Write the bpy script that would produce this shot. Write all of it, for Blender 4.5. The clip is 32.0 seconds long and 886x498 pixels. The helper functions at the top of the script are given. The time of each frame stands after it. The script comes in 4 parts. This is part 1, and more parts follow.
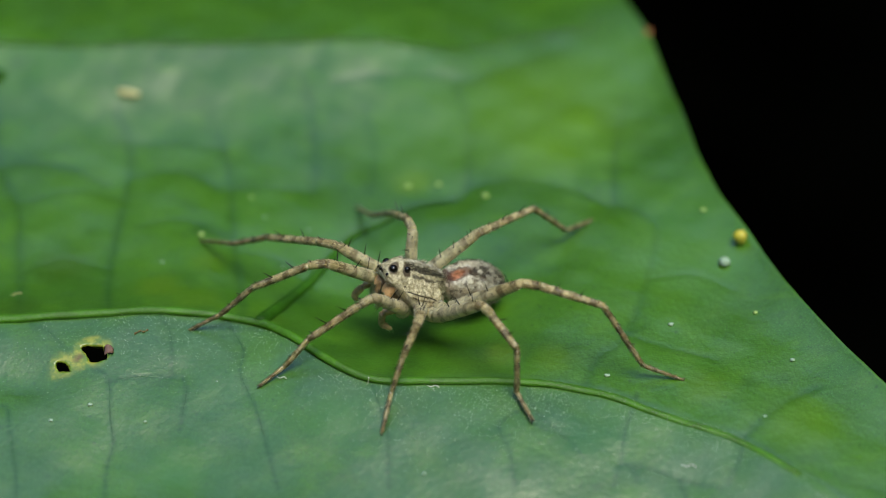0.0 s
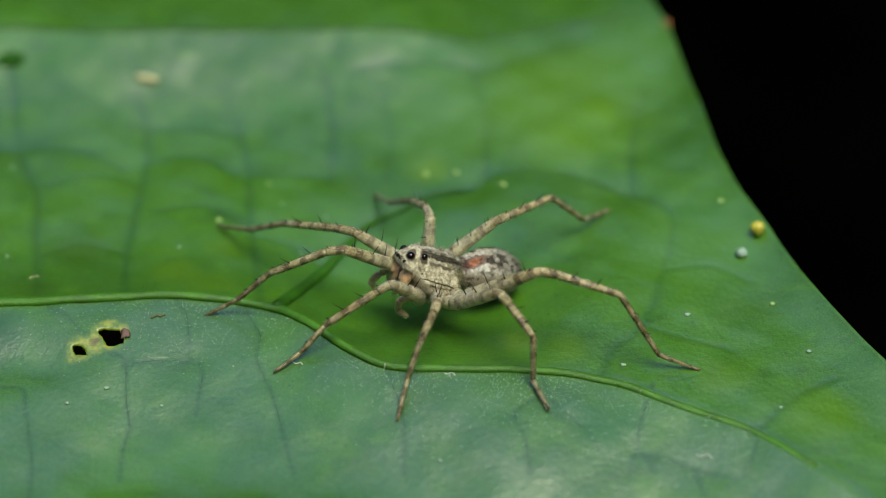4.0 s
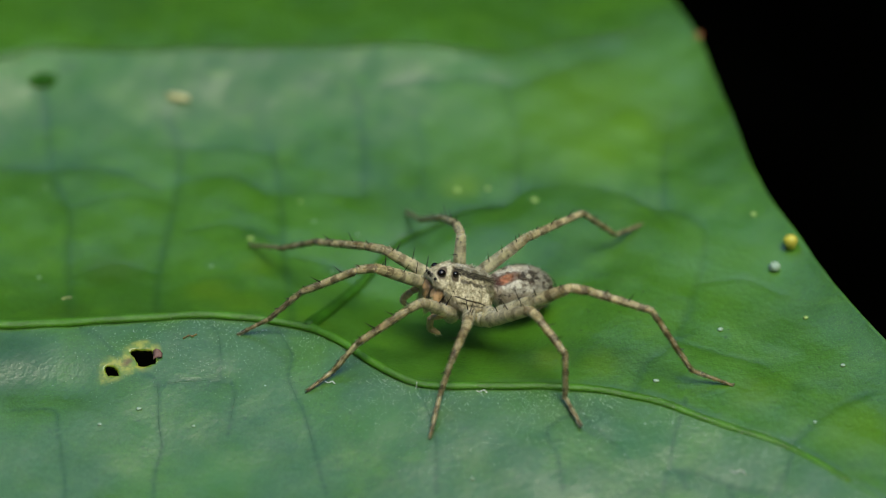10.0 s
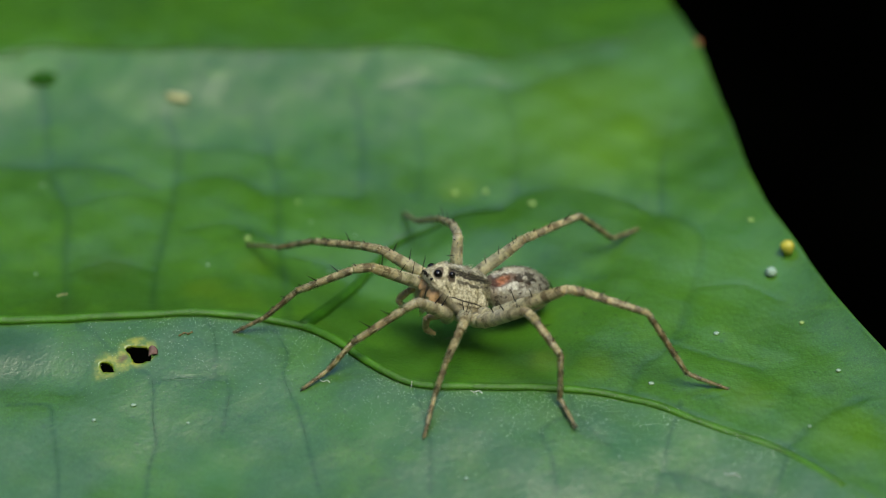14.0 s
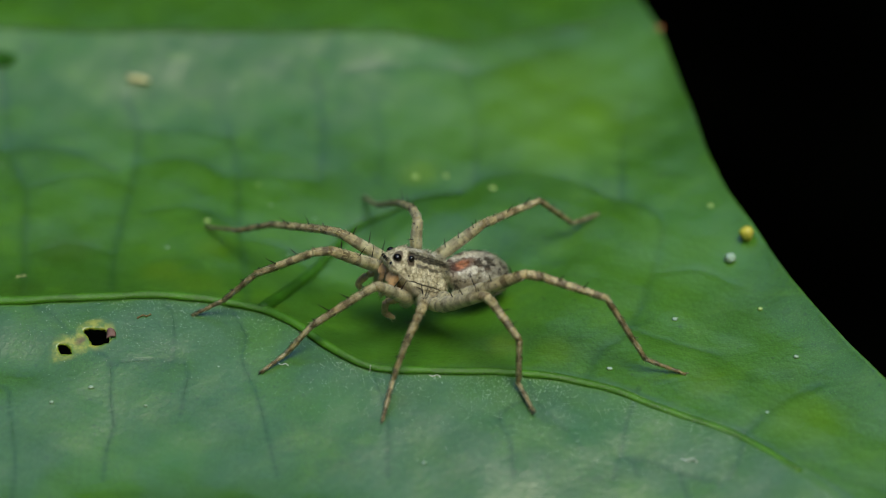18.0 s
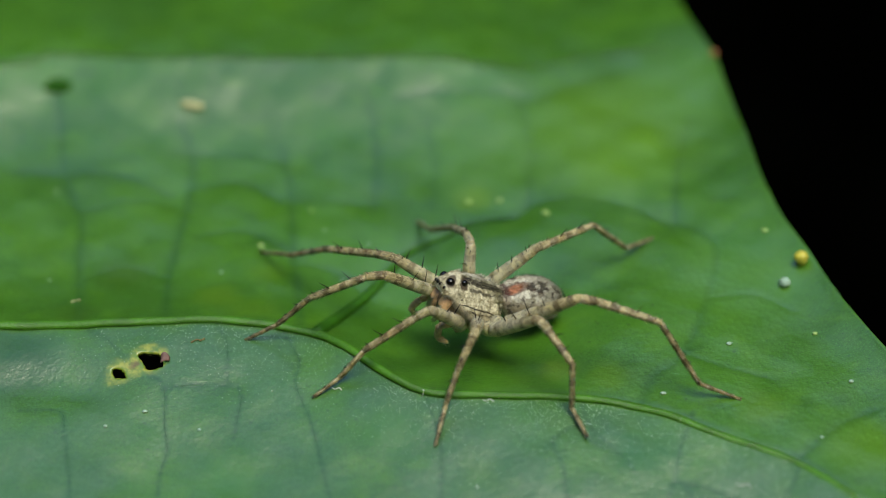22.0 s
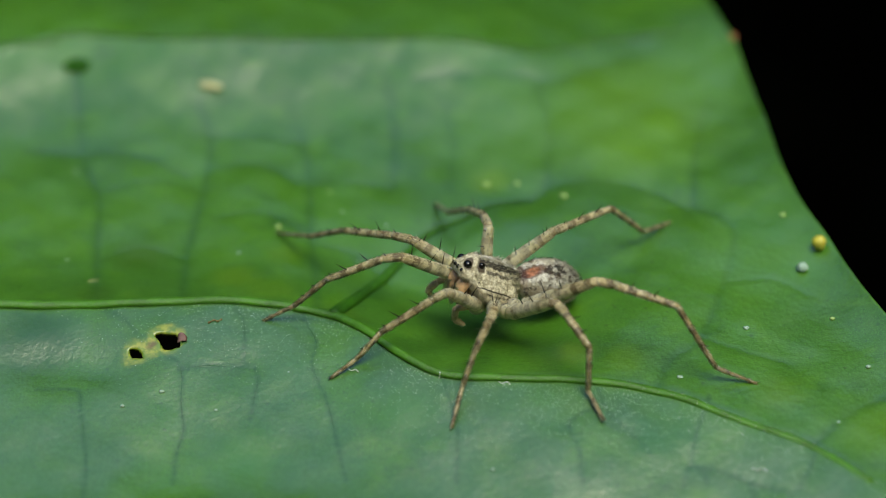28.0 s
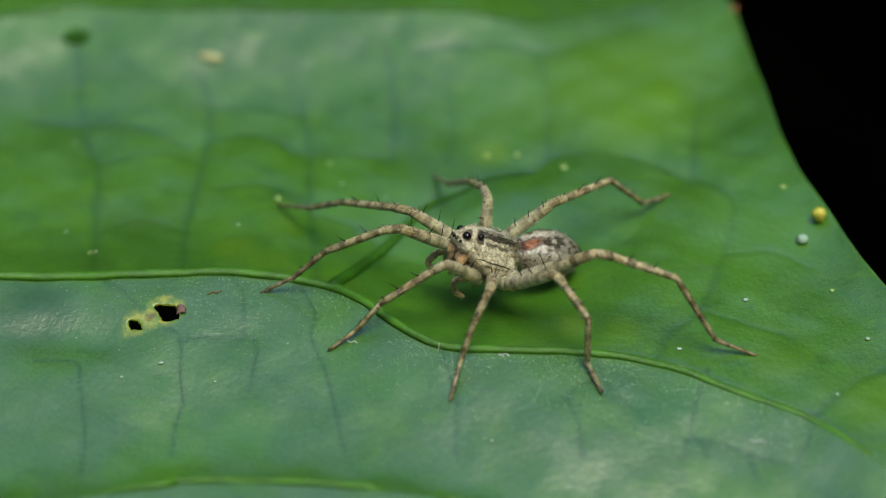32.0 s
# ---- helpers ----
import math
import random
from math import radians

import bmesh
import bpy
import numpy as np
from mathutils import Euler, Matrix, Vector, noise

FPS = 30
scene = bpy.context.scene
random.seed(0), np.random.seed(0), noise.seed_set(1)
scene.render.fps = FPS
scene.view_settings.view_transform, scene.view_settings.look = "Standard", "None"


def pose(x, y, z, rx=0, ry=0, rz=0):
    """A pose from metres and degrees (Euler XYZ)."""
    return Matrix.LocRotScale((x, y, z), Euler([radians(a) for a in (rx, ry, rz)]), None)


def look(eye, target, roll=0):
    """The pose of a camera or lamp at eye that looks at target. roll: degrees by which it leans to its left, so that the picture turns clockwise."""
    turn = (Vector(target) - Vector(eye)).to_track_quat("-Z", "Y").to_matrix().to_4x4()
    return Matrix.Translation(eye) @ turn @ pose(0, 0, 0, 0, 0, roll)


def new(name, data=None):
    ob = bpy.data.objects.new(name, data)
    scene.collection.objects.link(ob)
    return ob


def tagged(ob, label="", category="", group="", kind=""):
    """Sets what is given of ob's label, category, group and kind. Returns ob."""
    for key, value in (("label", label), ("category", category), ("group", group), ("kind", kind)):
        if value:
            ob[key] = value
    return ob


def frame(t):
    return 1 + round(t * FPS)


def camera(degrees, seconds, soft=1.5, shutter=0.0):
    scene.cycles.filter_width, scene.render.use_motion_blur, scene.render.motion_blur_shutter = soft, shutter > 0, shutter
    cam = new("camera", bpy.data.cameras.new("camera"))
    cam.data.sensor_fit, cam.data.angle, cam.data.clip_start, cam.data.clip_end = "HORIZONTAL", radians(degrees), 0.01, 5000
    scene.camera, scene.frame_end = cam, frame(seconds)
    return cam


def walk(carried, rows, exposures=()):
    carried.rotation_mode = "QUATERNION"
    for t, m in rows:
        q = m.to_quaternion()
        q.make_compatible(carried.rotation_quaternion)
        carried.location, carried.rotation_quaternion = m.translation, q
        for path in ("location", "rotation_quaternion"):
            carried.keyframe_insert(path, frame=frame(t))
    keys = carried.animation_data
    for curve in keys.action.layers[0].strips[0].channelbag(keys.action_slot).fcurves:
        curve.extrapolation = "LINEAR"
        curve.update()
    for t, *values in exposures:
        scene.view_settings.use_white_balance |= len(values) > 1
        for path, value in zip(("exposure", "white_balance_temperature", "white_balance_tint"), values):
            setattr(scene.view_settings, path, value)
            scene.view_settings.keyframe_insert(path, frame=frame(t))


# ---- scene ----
MM = 0.001

# ---- camera ----
cam = camera(22, 32.0, soft=0.75)
cam.data.dof.use_dof = True
cam.data.dof.focus_distance = 0.0990
cam.data.dof.aperture_fstop = 24.0
PATH = [
    (0, pose(-0.000589, -0.079674, 0.068584, 48.898, -0.272, -2.051)),
    (0.5, pose(-0.000625, -0.079741, 0.068520, 49.121, -0.237, -1.658)),
    (1, pose(-0.000674, -0.079825, 0.068424, 49.321, -0.200, -1.282)),
    (1.5, pose(-0.000730, -0.079916, 0.068311, 49.511, -0.170, -0.996)),
    (2, pose(-0.000783, -0.079986, 0.068225, 49.613, -0.057, -0.773)),
    (2.5, pose(-0.000824, -0.080009, 0.068197, 49.567, -0.063, -0.697)),
    (3, pose(-0.000852, -0.079995, 0.068223, 49.362, -0.208, -0.890)),
    (3.5, pose(-0.000875, -0.079965, 0.068276, 49.088, -0.460, -1.160)),
    (4, pose(-0.000899, -0.079930, 0.068336, 48.787, -0.573, -1.439)),
    (4.5, pose(-0.000922, -0.079896, 0.068389, 48.510, -0.719, -1.610)),
    (6.5, pose(-0.000795, -0.079967, 0.068186, 48.419, -0.785, -1.500)),
    (7, pose(-0.000766, -0.079987, 0.068156, 48.607, -0.553, -1.410)),
    (7.5, pose(-0.000709, -0.079978, 0.068144, 48.757, -0.249, -1.447)),
    (8, pose(-0.000604, -0.079935, 0.068155, 48.861, 0.008, -1.448)),
    (8.5, pose(-0.000451, -0.079855, 0.068202, 48.890, 0.268, -1.369)),
    (9, pose(-0.000293, -0.079740, 0.068297, 48.864, 0.544, -1.231)),
    (9.5, pose(-0.000220, -0.079603, 0.068429, 48.877, 0.692, -1.095)),
    (10, pose(-0.000282, -0.079491, 0.068553, 48.959, 0.621, -0.986)),
    (10.5, pose(-0.000385, -0.079489, 0.068569, 49.107, 0.392, -0.919)),
    (11, pose(-0.000403, -0.079629, 0.068425, 49.282, 0.276, -0.988)),
    (11.5, pose(-0.000349, -0.079819, 0.068218, 49.495, 0.251, -0.994)),
    (12, pose(-0.000290, -0.079961, 0.068057, 49.672, 0.246, -0.875)),
    (12.5, pose(-0.000254, -0.080038, 0.067966, 49.731, 0.191, -0.692)),
    (13, pose(-0.000232, -0.080074, 0.067921, 49.677, 0.163, -0.592)),
    (13.5, pose(-0.000209, -0.080086, 0.067901, 49.585, 0.115, -0.529)),
    (14, pose(-0.000186, -0.080087, 0.067893, 49.484, 0.074, -0.540)),
    (14.5, pose(-0.000172, -0.080085, 0.067891, 49.398, -0.015, -0.606)),
    (16.5, pose(0.000014, -0.080029, 0.067889, 49.261, -0.364, -0.799)),
    (17, pose(0.000013, -0.080046, 0.067874, 49.286, -0.512, -0.764)),
    (17.5, pose(0.000019, -0.080062, 0.067855, 49.219, -0.681, -0.842)),
    (18, pose(0.000041, -0.080069, 0.067834, 49.104, -0.789, -0.969)),
    (18.5, pose(0.000099, -0.080067, 0.067807, 49.024, -0.772, -1.011)),
    (19, pose(0.000203, -0.080050, 0.067777, 49.022, -0.696, -0.966)),
    (19.5, pose(0.000329, -0.080016, 0.067763, 49.076, -0.547, -0.948)),
    (20, pose(0.000435, -0.079978, 0.067763, 49.169, -0.263, -0.771)),
    (20.5, pose(0.000479, -0.079970, 0.067753, 49.297, 0.052, -0.423)),
    (21, pose(0.000439, -0.080017, 0.067721, 49.488, 0.272, -0.123)),
    (21.5, pose(0.000334, -0.080103, 0.067676, 49.697, 0.289, 0.058)),
    (22, pose(0.000218, -0.080192, 0.067634, 49.844, 0.166, 0.107)),
    (22.5, pose(0.000136, -0.080261, 0.067594, 49.910, 0.075, 0.064)),
    (23, pose(0.000109, -0.080299, 0.067552, 49.923, 0.047, 0.040)),
    (23.5, pose(0.000124, -0.080302, 0.067524, 49.881, -0.031, 0.068)),
    (24, pose(0.000145, -0.080284, 0.067520, 49.769, -0.095, 0.029)),
    (24.5, pose(0.000146, -0.080262, 0.067529, 49.620, -0.132, 0.025)),
    (25, pose(0.000139, -0.080241, 0.067540, 49.468, -0.093, 0.130)),
    (25.5, pose(0.000142, -0.080222, 0.067550, 49.356, 0.009, 0.300)),
    (27.5, pose(0.000181, -0.080206, 0.067603, 49.339, 0.112, 0.626)),
    (28, pose(0.000201, -0.080218, 0.067580, 49.433, 0.144, 0.689)),
    (28.5, pose(0.000219, -0.080230, 0.067556, 49.542, 0.112, 0.770)),
    (29, pose(0.000222, -0.080243, 0.067527, 49.546, -0.006, 0.734)),
    (29.5, pose(0.000219, -0.080250, 0.067496, 49.459, -0.112, 0.667)),
    (30, pose(0.000238, -0.080233, 0.067486, 49.330, -0.113, 0.644)),
    (30.5, pose(0.000295, -0.080199, 0.067496, 49.187, -0.036, 0.669)),
    (31, pose(0.000365, -0.080170, 0.067505, 49.052, 0.039, 0.740)),
    (31.5, pose(0.000415, -0.080154, 0.067508, 48.910, 0.128, 0.801)),
    (32, pose(0.000437, -0.080148, 0.067513, 48.725, 0.188, 0.806)),
]
EXPOSURE = [(0.0, 0.09), (1.0, 0.10), (2.0, 0.02), (3.0, 0.13), (4.0, 0.13), (7.0, 0.13), (8.0, 0.03), (9.0, 0.05), (10.0, 0.01), (11.0, 0.17), (12.0, -0.07), (13.0, 0.10), (14.0, 0.02), (17.0, 0.07), (18.0, -0.16), (19.0, 0.19), (20.0, 0.01), (21.0, 0.02), (22.0, 0.10), (23.0, 0.17), (24.0, 0.11), (25.0, 0.08), (28.0, 0.13), (29.0, 0.09), (30.0, 0.13), (31.0, 0.13), (32.0, 0.08)]
walk(cam, PATH, EXPOSURE)

# ---- light: a soft, hazy sky above a clearing ----
world = bpy.data.worlds.new("sky")
scene.world = world
world.use_nodes = True
sky_nodes = world.node_tree.nodes
sky = sky_nodes.new("ShaderNodeTexSky")
sky.sky_type, sky.sun_disc = "NISHITA", False
sky.sun_elevation, sky.sun_rotation = radians(73), radians(132)
sky.dust_density, sky.ozone_density = 0.5, 4.0
sky_nodes["Background"].inputs["Strength"].default_value = 0.315
world.node_tree.links.new(sky.outputs["Color"], sky_nodes["Background"].inputs["Color"])
sun = new("sun", bpy.data.lights.new("sun", "SUN"))
sun.data.energy, sun.data.angle, sun.data.color = 2.95, radians(31), (0.98, 0.93, 0.67)
sun.matrix_world = look((0.20, -0.19, 1.0), (0, 0, 0))


# ---- materials ----
class Nodes:
    """A node material and short ways to add to it."""

    def __init__(self, name):
        self.mat = bpy.data.materials.new(name)
        self.mat.use_nodes = True
        self.tree = self.mat.node_tree
        self.bsdf = self.tree.nodes["Principled BSDF"]

    def add(self, kind, **inputs):
        n = self.tree.nodes.new(kind)
        for key, value in inputs.items():
            self.feed(n.inputs[key.replace("_", " ")], value)
        return n

    def feed(self, socket, value):
        if isinstance(value, bpy.types.NodeSocket):
            self.tree.links.new(value, socket)
        else:
            socket.default_value = value

    def coords(self, which="Object"):
        return self.add("ShaderNodeTexCoord").outputs[which]

    def noise(self, per_mm, detail=4.0, rough=0.55, vector=None, distort=0.0):
        return self.add("ShaderNodeTexNoise", Vector=vector or self.coords(), Scale=per_mm * 1000, Detail=detail, Roughness=rough, Distortion=distort).outputs["Fac"]

    def ramp(self, fac, lo, hi, a=0.0, b=1.0):
        n = self.add("ShaderNodeMapRange", Value=fac)
        n.interpolation_type = "SMOOTHSTEP"
        for key, value in zip(("From Min", "From Max", "To Min", "To Max"), (lo, hi, a, b)):
            n.inputs[key].default_value = value
        return n.outputs["Result"]

    def math(self, op, a, b=0.0):
        n = self.tree.nodes.new("ShaderNodeMath")
        n.operation = op
        self.feed(n.inputs[0], a)
        self.feed(n.inputs[1], b)
        return n.outputs[0]

    def mix(self, fac, a, b):
        n = self.tree.nodes.new("ShaderNodeMix")
        n.data_type = "RGBA"
        for socket, value in ((n.inputs[0], fac), (n.inputs[6], a), (n.inputs[7], b)):
            self.feed(socket, (*value, 1) if isinstance(value, tuple) else value)
        return n.outputs[2]

    def split(self, vector):
        return self.add("ShaderNodeSeparateXYZ", Vector=vector).outputs

    def near(self, x, y, r0, r1):
        """1 within r0 millimetres of (x, y) on the leaf, falling to 0 at r1, with a ragged rim."""
        s = self.split(self.coords())
        dx = self.math("ADD", s["X"], -x * MM)
        dy = self.math("ADD", s["Y"], -y * MM)
        d = self.math("SQRT", self.math("ADD", self.math("MULTIPLY", dx, dx), self.math("MULTIPLY", dy, dy)))
        d = self.math("ADD", d, self.math("MULTIPLY", self.math("ADD", self.noise(1.6), -0.5), 0.8 * MM))
        return self.ramp(d, r0 * MM, r1 * MM, 1.0, 0.0)

    def bump(self, height, strength, mm):
        return self.add("ShaderNodeBump", Height=height, Strength=strength, Distance=mm * MM).outputs["Normal"]

    def strands(self, colour, pale=0.4, dark=0.1):
        """Each hair a little paler or darker than the skin under it."""
        each = self.add("ShaderNodeNewGeometry").outputs["Random Per Island"]
        colour = self.mix(self.ramp(each, 0.5, 0.9, 0.0, pale), colour, (0.76, 0.72, 0.47))
        return self.mix(self.ramp(each, 0.0, 2 * dark, 0.6, 0.0), colour, (0.09, 0.065, 0.04))

    def done(self, colour, rough, normal=None, **more):
        self.feed(self.bsdf.inputs["Base Color"], (*colour, 1) if isinstance(colour, tuple) else colour)
        self.feed(self.bsdf.inputs["Roughness"], rough)
        if normal:
            self.feed(self.bsdf.inputs["Normal"], normal)
        for key, value in more.items():
            self.feed(self.bsdf.inputs[key.replace("_", " ")], value)
        return self.mat


HOLES = [(-12.88, -7.28, 0.62, 0.62), (-14.19, -7.94, 0.42, 0.36)]      # x, y and half sizes of the two holes


STAINS_AND_SHADING = [(-16.6, -3.7, 0.3, 1.6, (0.028, 0.085, 0.003)),
          (-15.1, -0.1, 0.4, 1.8, (0.045, 0.12, 0.003)),
          (-8.8, -3.3, 0.4, 1.8, (0.085, 0.2, 0.003)),
          (-5.6, -4.9, 0.3, 1.3, (0.075, 0.18, 0.003)),
          # These two paint in the darkness of the dip below the main vein.
          (-18.9, -7.2, 1.2, 2.6, (0.012, 0.070, 0.004)),
          (-19.0, -6.9, 0.5, 1.7, (0.014, 0.08, 0.003)),
          (7.6, 6.3, 0.6, 2.4, (0.1, 0.25, 0.003)),
          (1.3, 5.7, 0.3, 1.4, (0.16, 0.3, 0.01)),
          (9.7, 9.0, 0.3, 1.6, (0.12, 0.29, 0.02)),
          (4.9, -7.7, 0.2, 1.2, (0.13, 0.24, 0.004)),
          (15.4, -10.2, 0.1, 0.6, (0.014, 0.075, 0.004)),
          (11.1, 9.2, 0.2, 1, (0.014, 0.08, 0.01)),
          (-2.5, -11.3, 0.5, 2.2, (0.05, 0.19, 0.008)),
          (13.6, 1.0, 0.4, 1.8, (0.03, 0.14, 0.004)),
          (-10.5, -2.1, 0.4, 1.5, (0.1, 0.21, 0.003)),
          (-8.2, -0.1, 0.3, 1.3, (0.085, 0.2, 0.003)),
          (7.1, -8.4, 0.3, 1.5, (0.11, 0.24, 0.004)),
          (13.4, -10.4, 0.3, 1.6, (0.1, 0.22, 0.004)),
          (17.4, -12.8, 0.6, 2.4, (0.11, 0.26, 0.004)),
          (-9.1, -13.5, 0.5, 2.2, (0.05, 0.19, 0.008)),
          (8.2, -13.1, 0.6, 2.4, (0.03, 0.14, 0.02)),
          # Broad patches of paler green on the right of the blade.
          (8.0, 10.0, 2.0, 6.5, (0.125, 0.285, 0.008)),
          (2.0, 9.0, 1.2, 5.0, (0.085, 0.225, 0.008)),
          (12.0, 13.5, 1.0, 4.5, (0.1, 0.26, 0.025)),
          (13.4, -1.8, 1.5, 5.0, (0.07, 0.21, 0.02))]


def leaf_material():
    n = Nodes("leaf_green")
    across = n.add("ShaderNodeMapping", Vector=n.coords(), Scale=(1.0, 1.5, 1.0)).outputs[0]
    big, mid, fine = n.noise(0.11, 3), n.noise(0.42, 6, 0.62, across, 0.6), n.noise(5.0, 4, 0.65)
    row = n.noise(1.7, 5, 0.6, across)
    c = n.mix(n.ramp(big, 0.3, 0.7), (0.033, 0.118, 0.006), (0.060, 0.188, 0.006))
    c = n.mix(n.ramp(mid, 0.50, 0.70, 0.0, 0.5), c, (0.090, 0.235, 0.004))
    c = n.mix(n.ramp(mid, 0.30, 0.46, 0.55, 0.0), c, (0.016, 0.078, 0.006))
    c = n.mix(n.ramp(row, 0.52, 0.72, 0.0, 0.22), c, (0.070, 0.215, 0.012))
    c = n.mix(n.ramp(row, 0.28, 0.44, 0.22, 0.0), c, (0.018, 0.085, 0.008))
    c = n.mix(n.ramp(fine, 0.52, 0.72, 0.0, 0.45), c, (0.08, 0.24, 0.03))
    c = n.mix(n.ramp(n.noise(14.0, 3, 0.7), 0.5, 0.70, 0.0, 0.7), c, (0.10, 0.28, 0.04))
    c = n.mix(n.ramp(n.noise(9.0, 3, 0.7), 0.28, 0.46, 0.75, 0.0), c, (0.012, 0.058, 0.004))
    speck = n.add("ShaderNodeTexVoronoi", Vector=n.coords(), Scale=900.0).outputs["Distance"]
    c = n.mix(n.ramp(speck, 0.05, 0.11, 0.55, 0.0), c, (0.020, 0.060, 0.006))
    # The leaf's bluish sky sheen is painted into its base colour, in patches.
    sheen_attr = n.add("ShaderNodeAttribute")
    sheen_attr.attribute_name = "sky_sheen"
    sheen = n.math("MULTIPLY", sheen_attr.outputs["Fac"], n.ramp(n.noise(0.35, 4), 0.36, 0.6, 0.12, 0.5))
    c = n.mix(sheen, c, n.mix(n.ramp(fine, 0.35, 0.65), (0.042, 0.125, 0.050), (0.064, 0.155, 0.075)))
    tint = n.add("ShaderNodeAttribute")
    tint.attribute_name = "vein_tissue"
    c = n.mix(tint.outputs["Fac"], c, (0.014, 0.072, 0.014))
    for x, y, r0, r1, patch_colour in STAINS_AND_SHADING:
        c = n.mix(n.math("MULTIPLY", n.near(x, y, r0, r1), 0.5), c, patch_colour)
    (hx, hy, _, _), (kx, ky, _, _) = HOLES
    for x, y, r0, r1 in ((hx - 0.12, hy + 0.06, 0.55, 1.02), (kx - 0.05, ky, 0.25, 0.80), ((hx + kx) / 2, (hy + ky) / 2, 0.2, 0.75)):
        c = n.mix(n.math("MULTIPLY", n.near(x, y, r0, r1), n.ramp(n.noise(2.4, 4), 0.3, 0.55, 0.45, 1.0)), c, n.mix(n.ramp(n.noise(3.0, 3), 0.4, 0.62), (0.15, 0.25, 0.015), (0.36, 0.38, 0.04)))
    c = n.mix(n.near((hx + kx) / 2 - 0.05, (hy + ky) / 2 + 0.05, 0.0, 0.32), c, (0.13, 0.06, 0.012))
    c = n.add("ShaderNodeHueSaturation", Color=c, Value=0.90).outputs[0]
    cells = n.add("ShaderNodeTexVoronoi", Vector=n.coords(), Scale=3200.0).outputs["Distance"]
    pebbles = n.add("ShaderNodeTexVoronoi", Vector=n.coords(), Scale=8200.0).outputs["Distance"]
    height = n.math("ADD", n.math("ADD", n.math("MULTIPLY", mid, 1.2), n.math("MULTIPLY", pebbles, 0.45)), n.math("ADD", cells, fine))
    rough = n.ramp(n.noise(0.9, 4), 0.3, 0.7, 0.31, 0.41)
    return n.done(c, rough, n.bump(height, 0.24, 0.05), Specular_IOR_Level=0.88)


def vein_material(name, colour, rough=0.4, gloss=0.6):
    n = Nodes(name)
    k, fine = n.noise(0.8, 4), n.noise(7.0, 4, 0.7)
    c = n.mix(n.ramp(k, 0.35, 0.65), tuple(v * 0.78 for v in colour), tuple(v * 1.18 for v in colour))
    c = n.mix(n.ramp(fine, 0.54, 0.68, 0.0, 0.5), c, tuple(v * 1.7 for v in colour))
    c = n.mix(n.ramp(fine, 0.30, 0.44, 0.5, 0.0), c, tuple(v * 0.5 for v in colour))
    return n.done(c, rough, n.bump(n.math("ADD", fine, n.noise(18.0, 2)), 0.6, 0.05), Specular_IOR_Level=gloss)


def plain(name, colour, rough=0.6, spread=0.35, per_mm=3.0):
    n = Nodes(name)
    k = n.noise(per_mm, 4)
    c = n.mix(n.ramp(k, 0.3, 0.7), tuple(v * (1 - spread) for v in colour), tuple(min(1, v * (1 + spread)) for v in colour))
    return n.done(c, rough, n.bump(n.noise(per_mm * 3, 3), 0.4, 0.03))


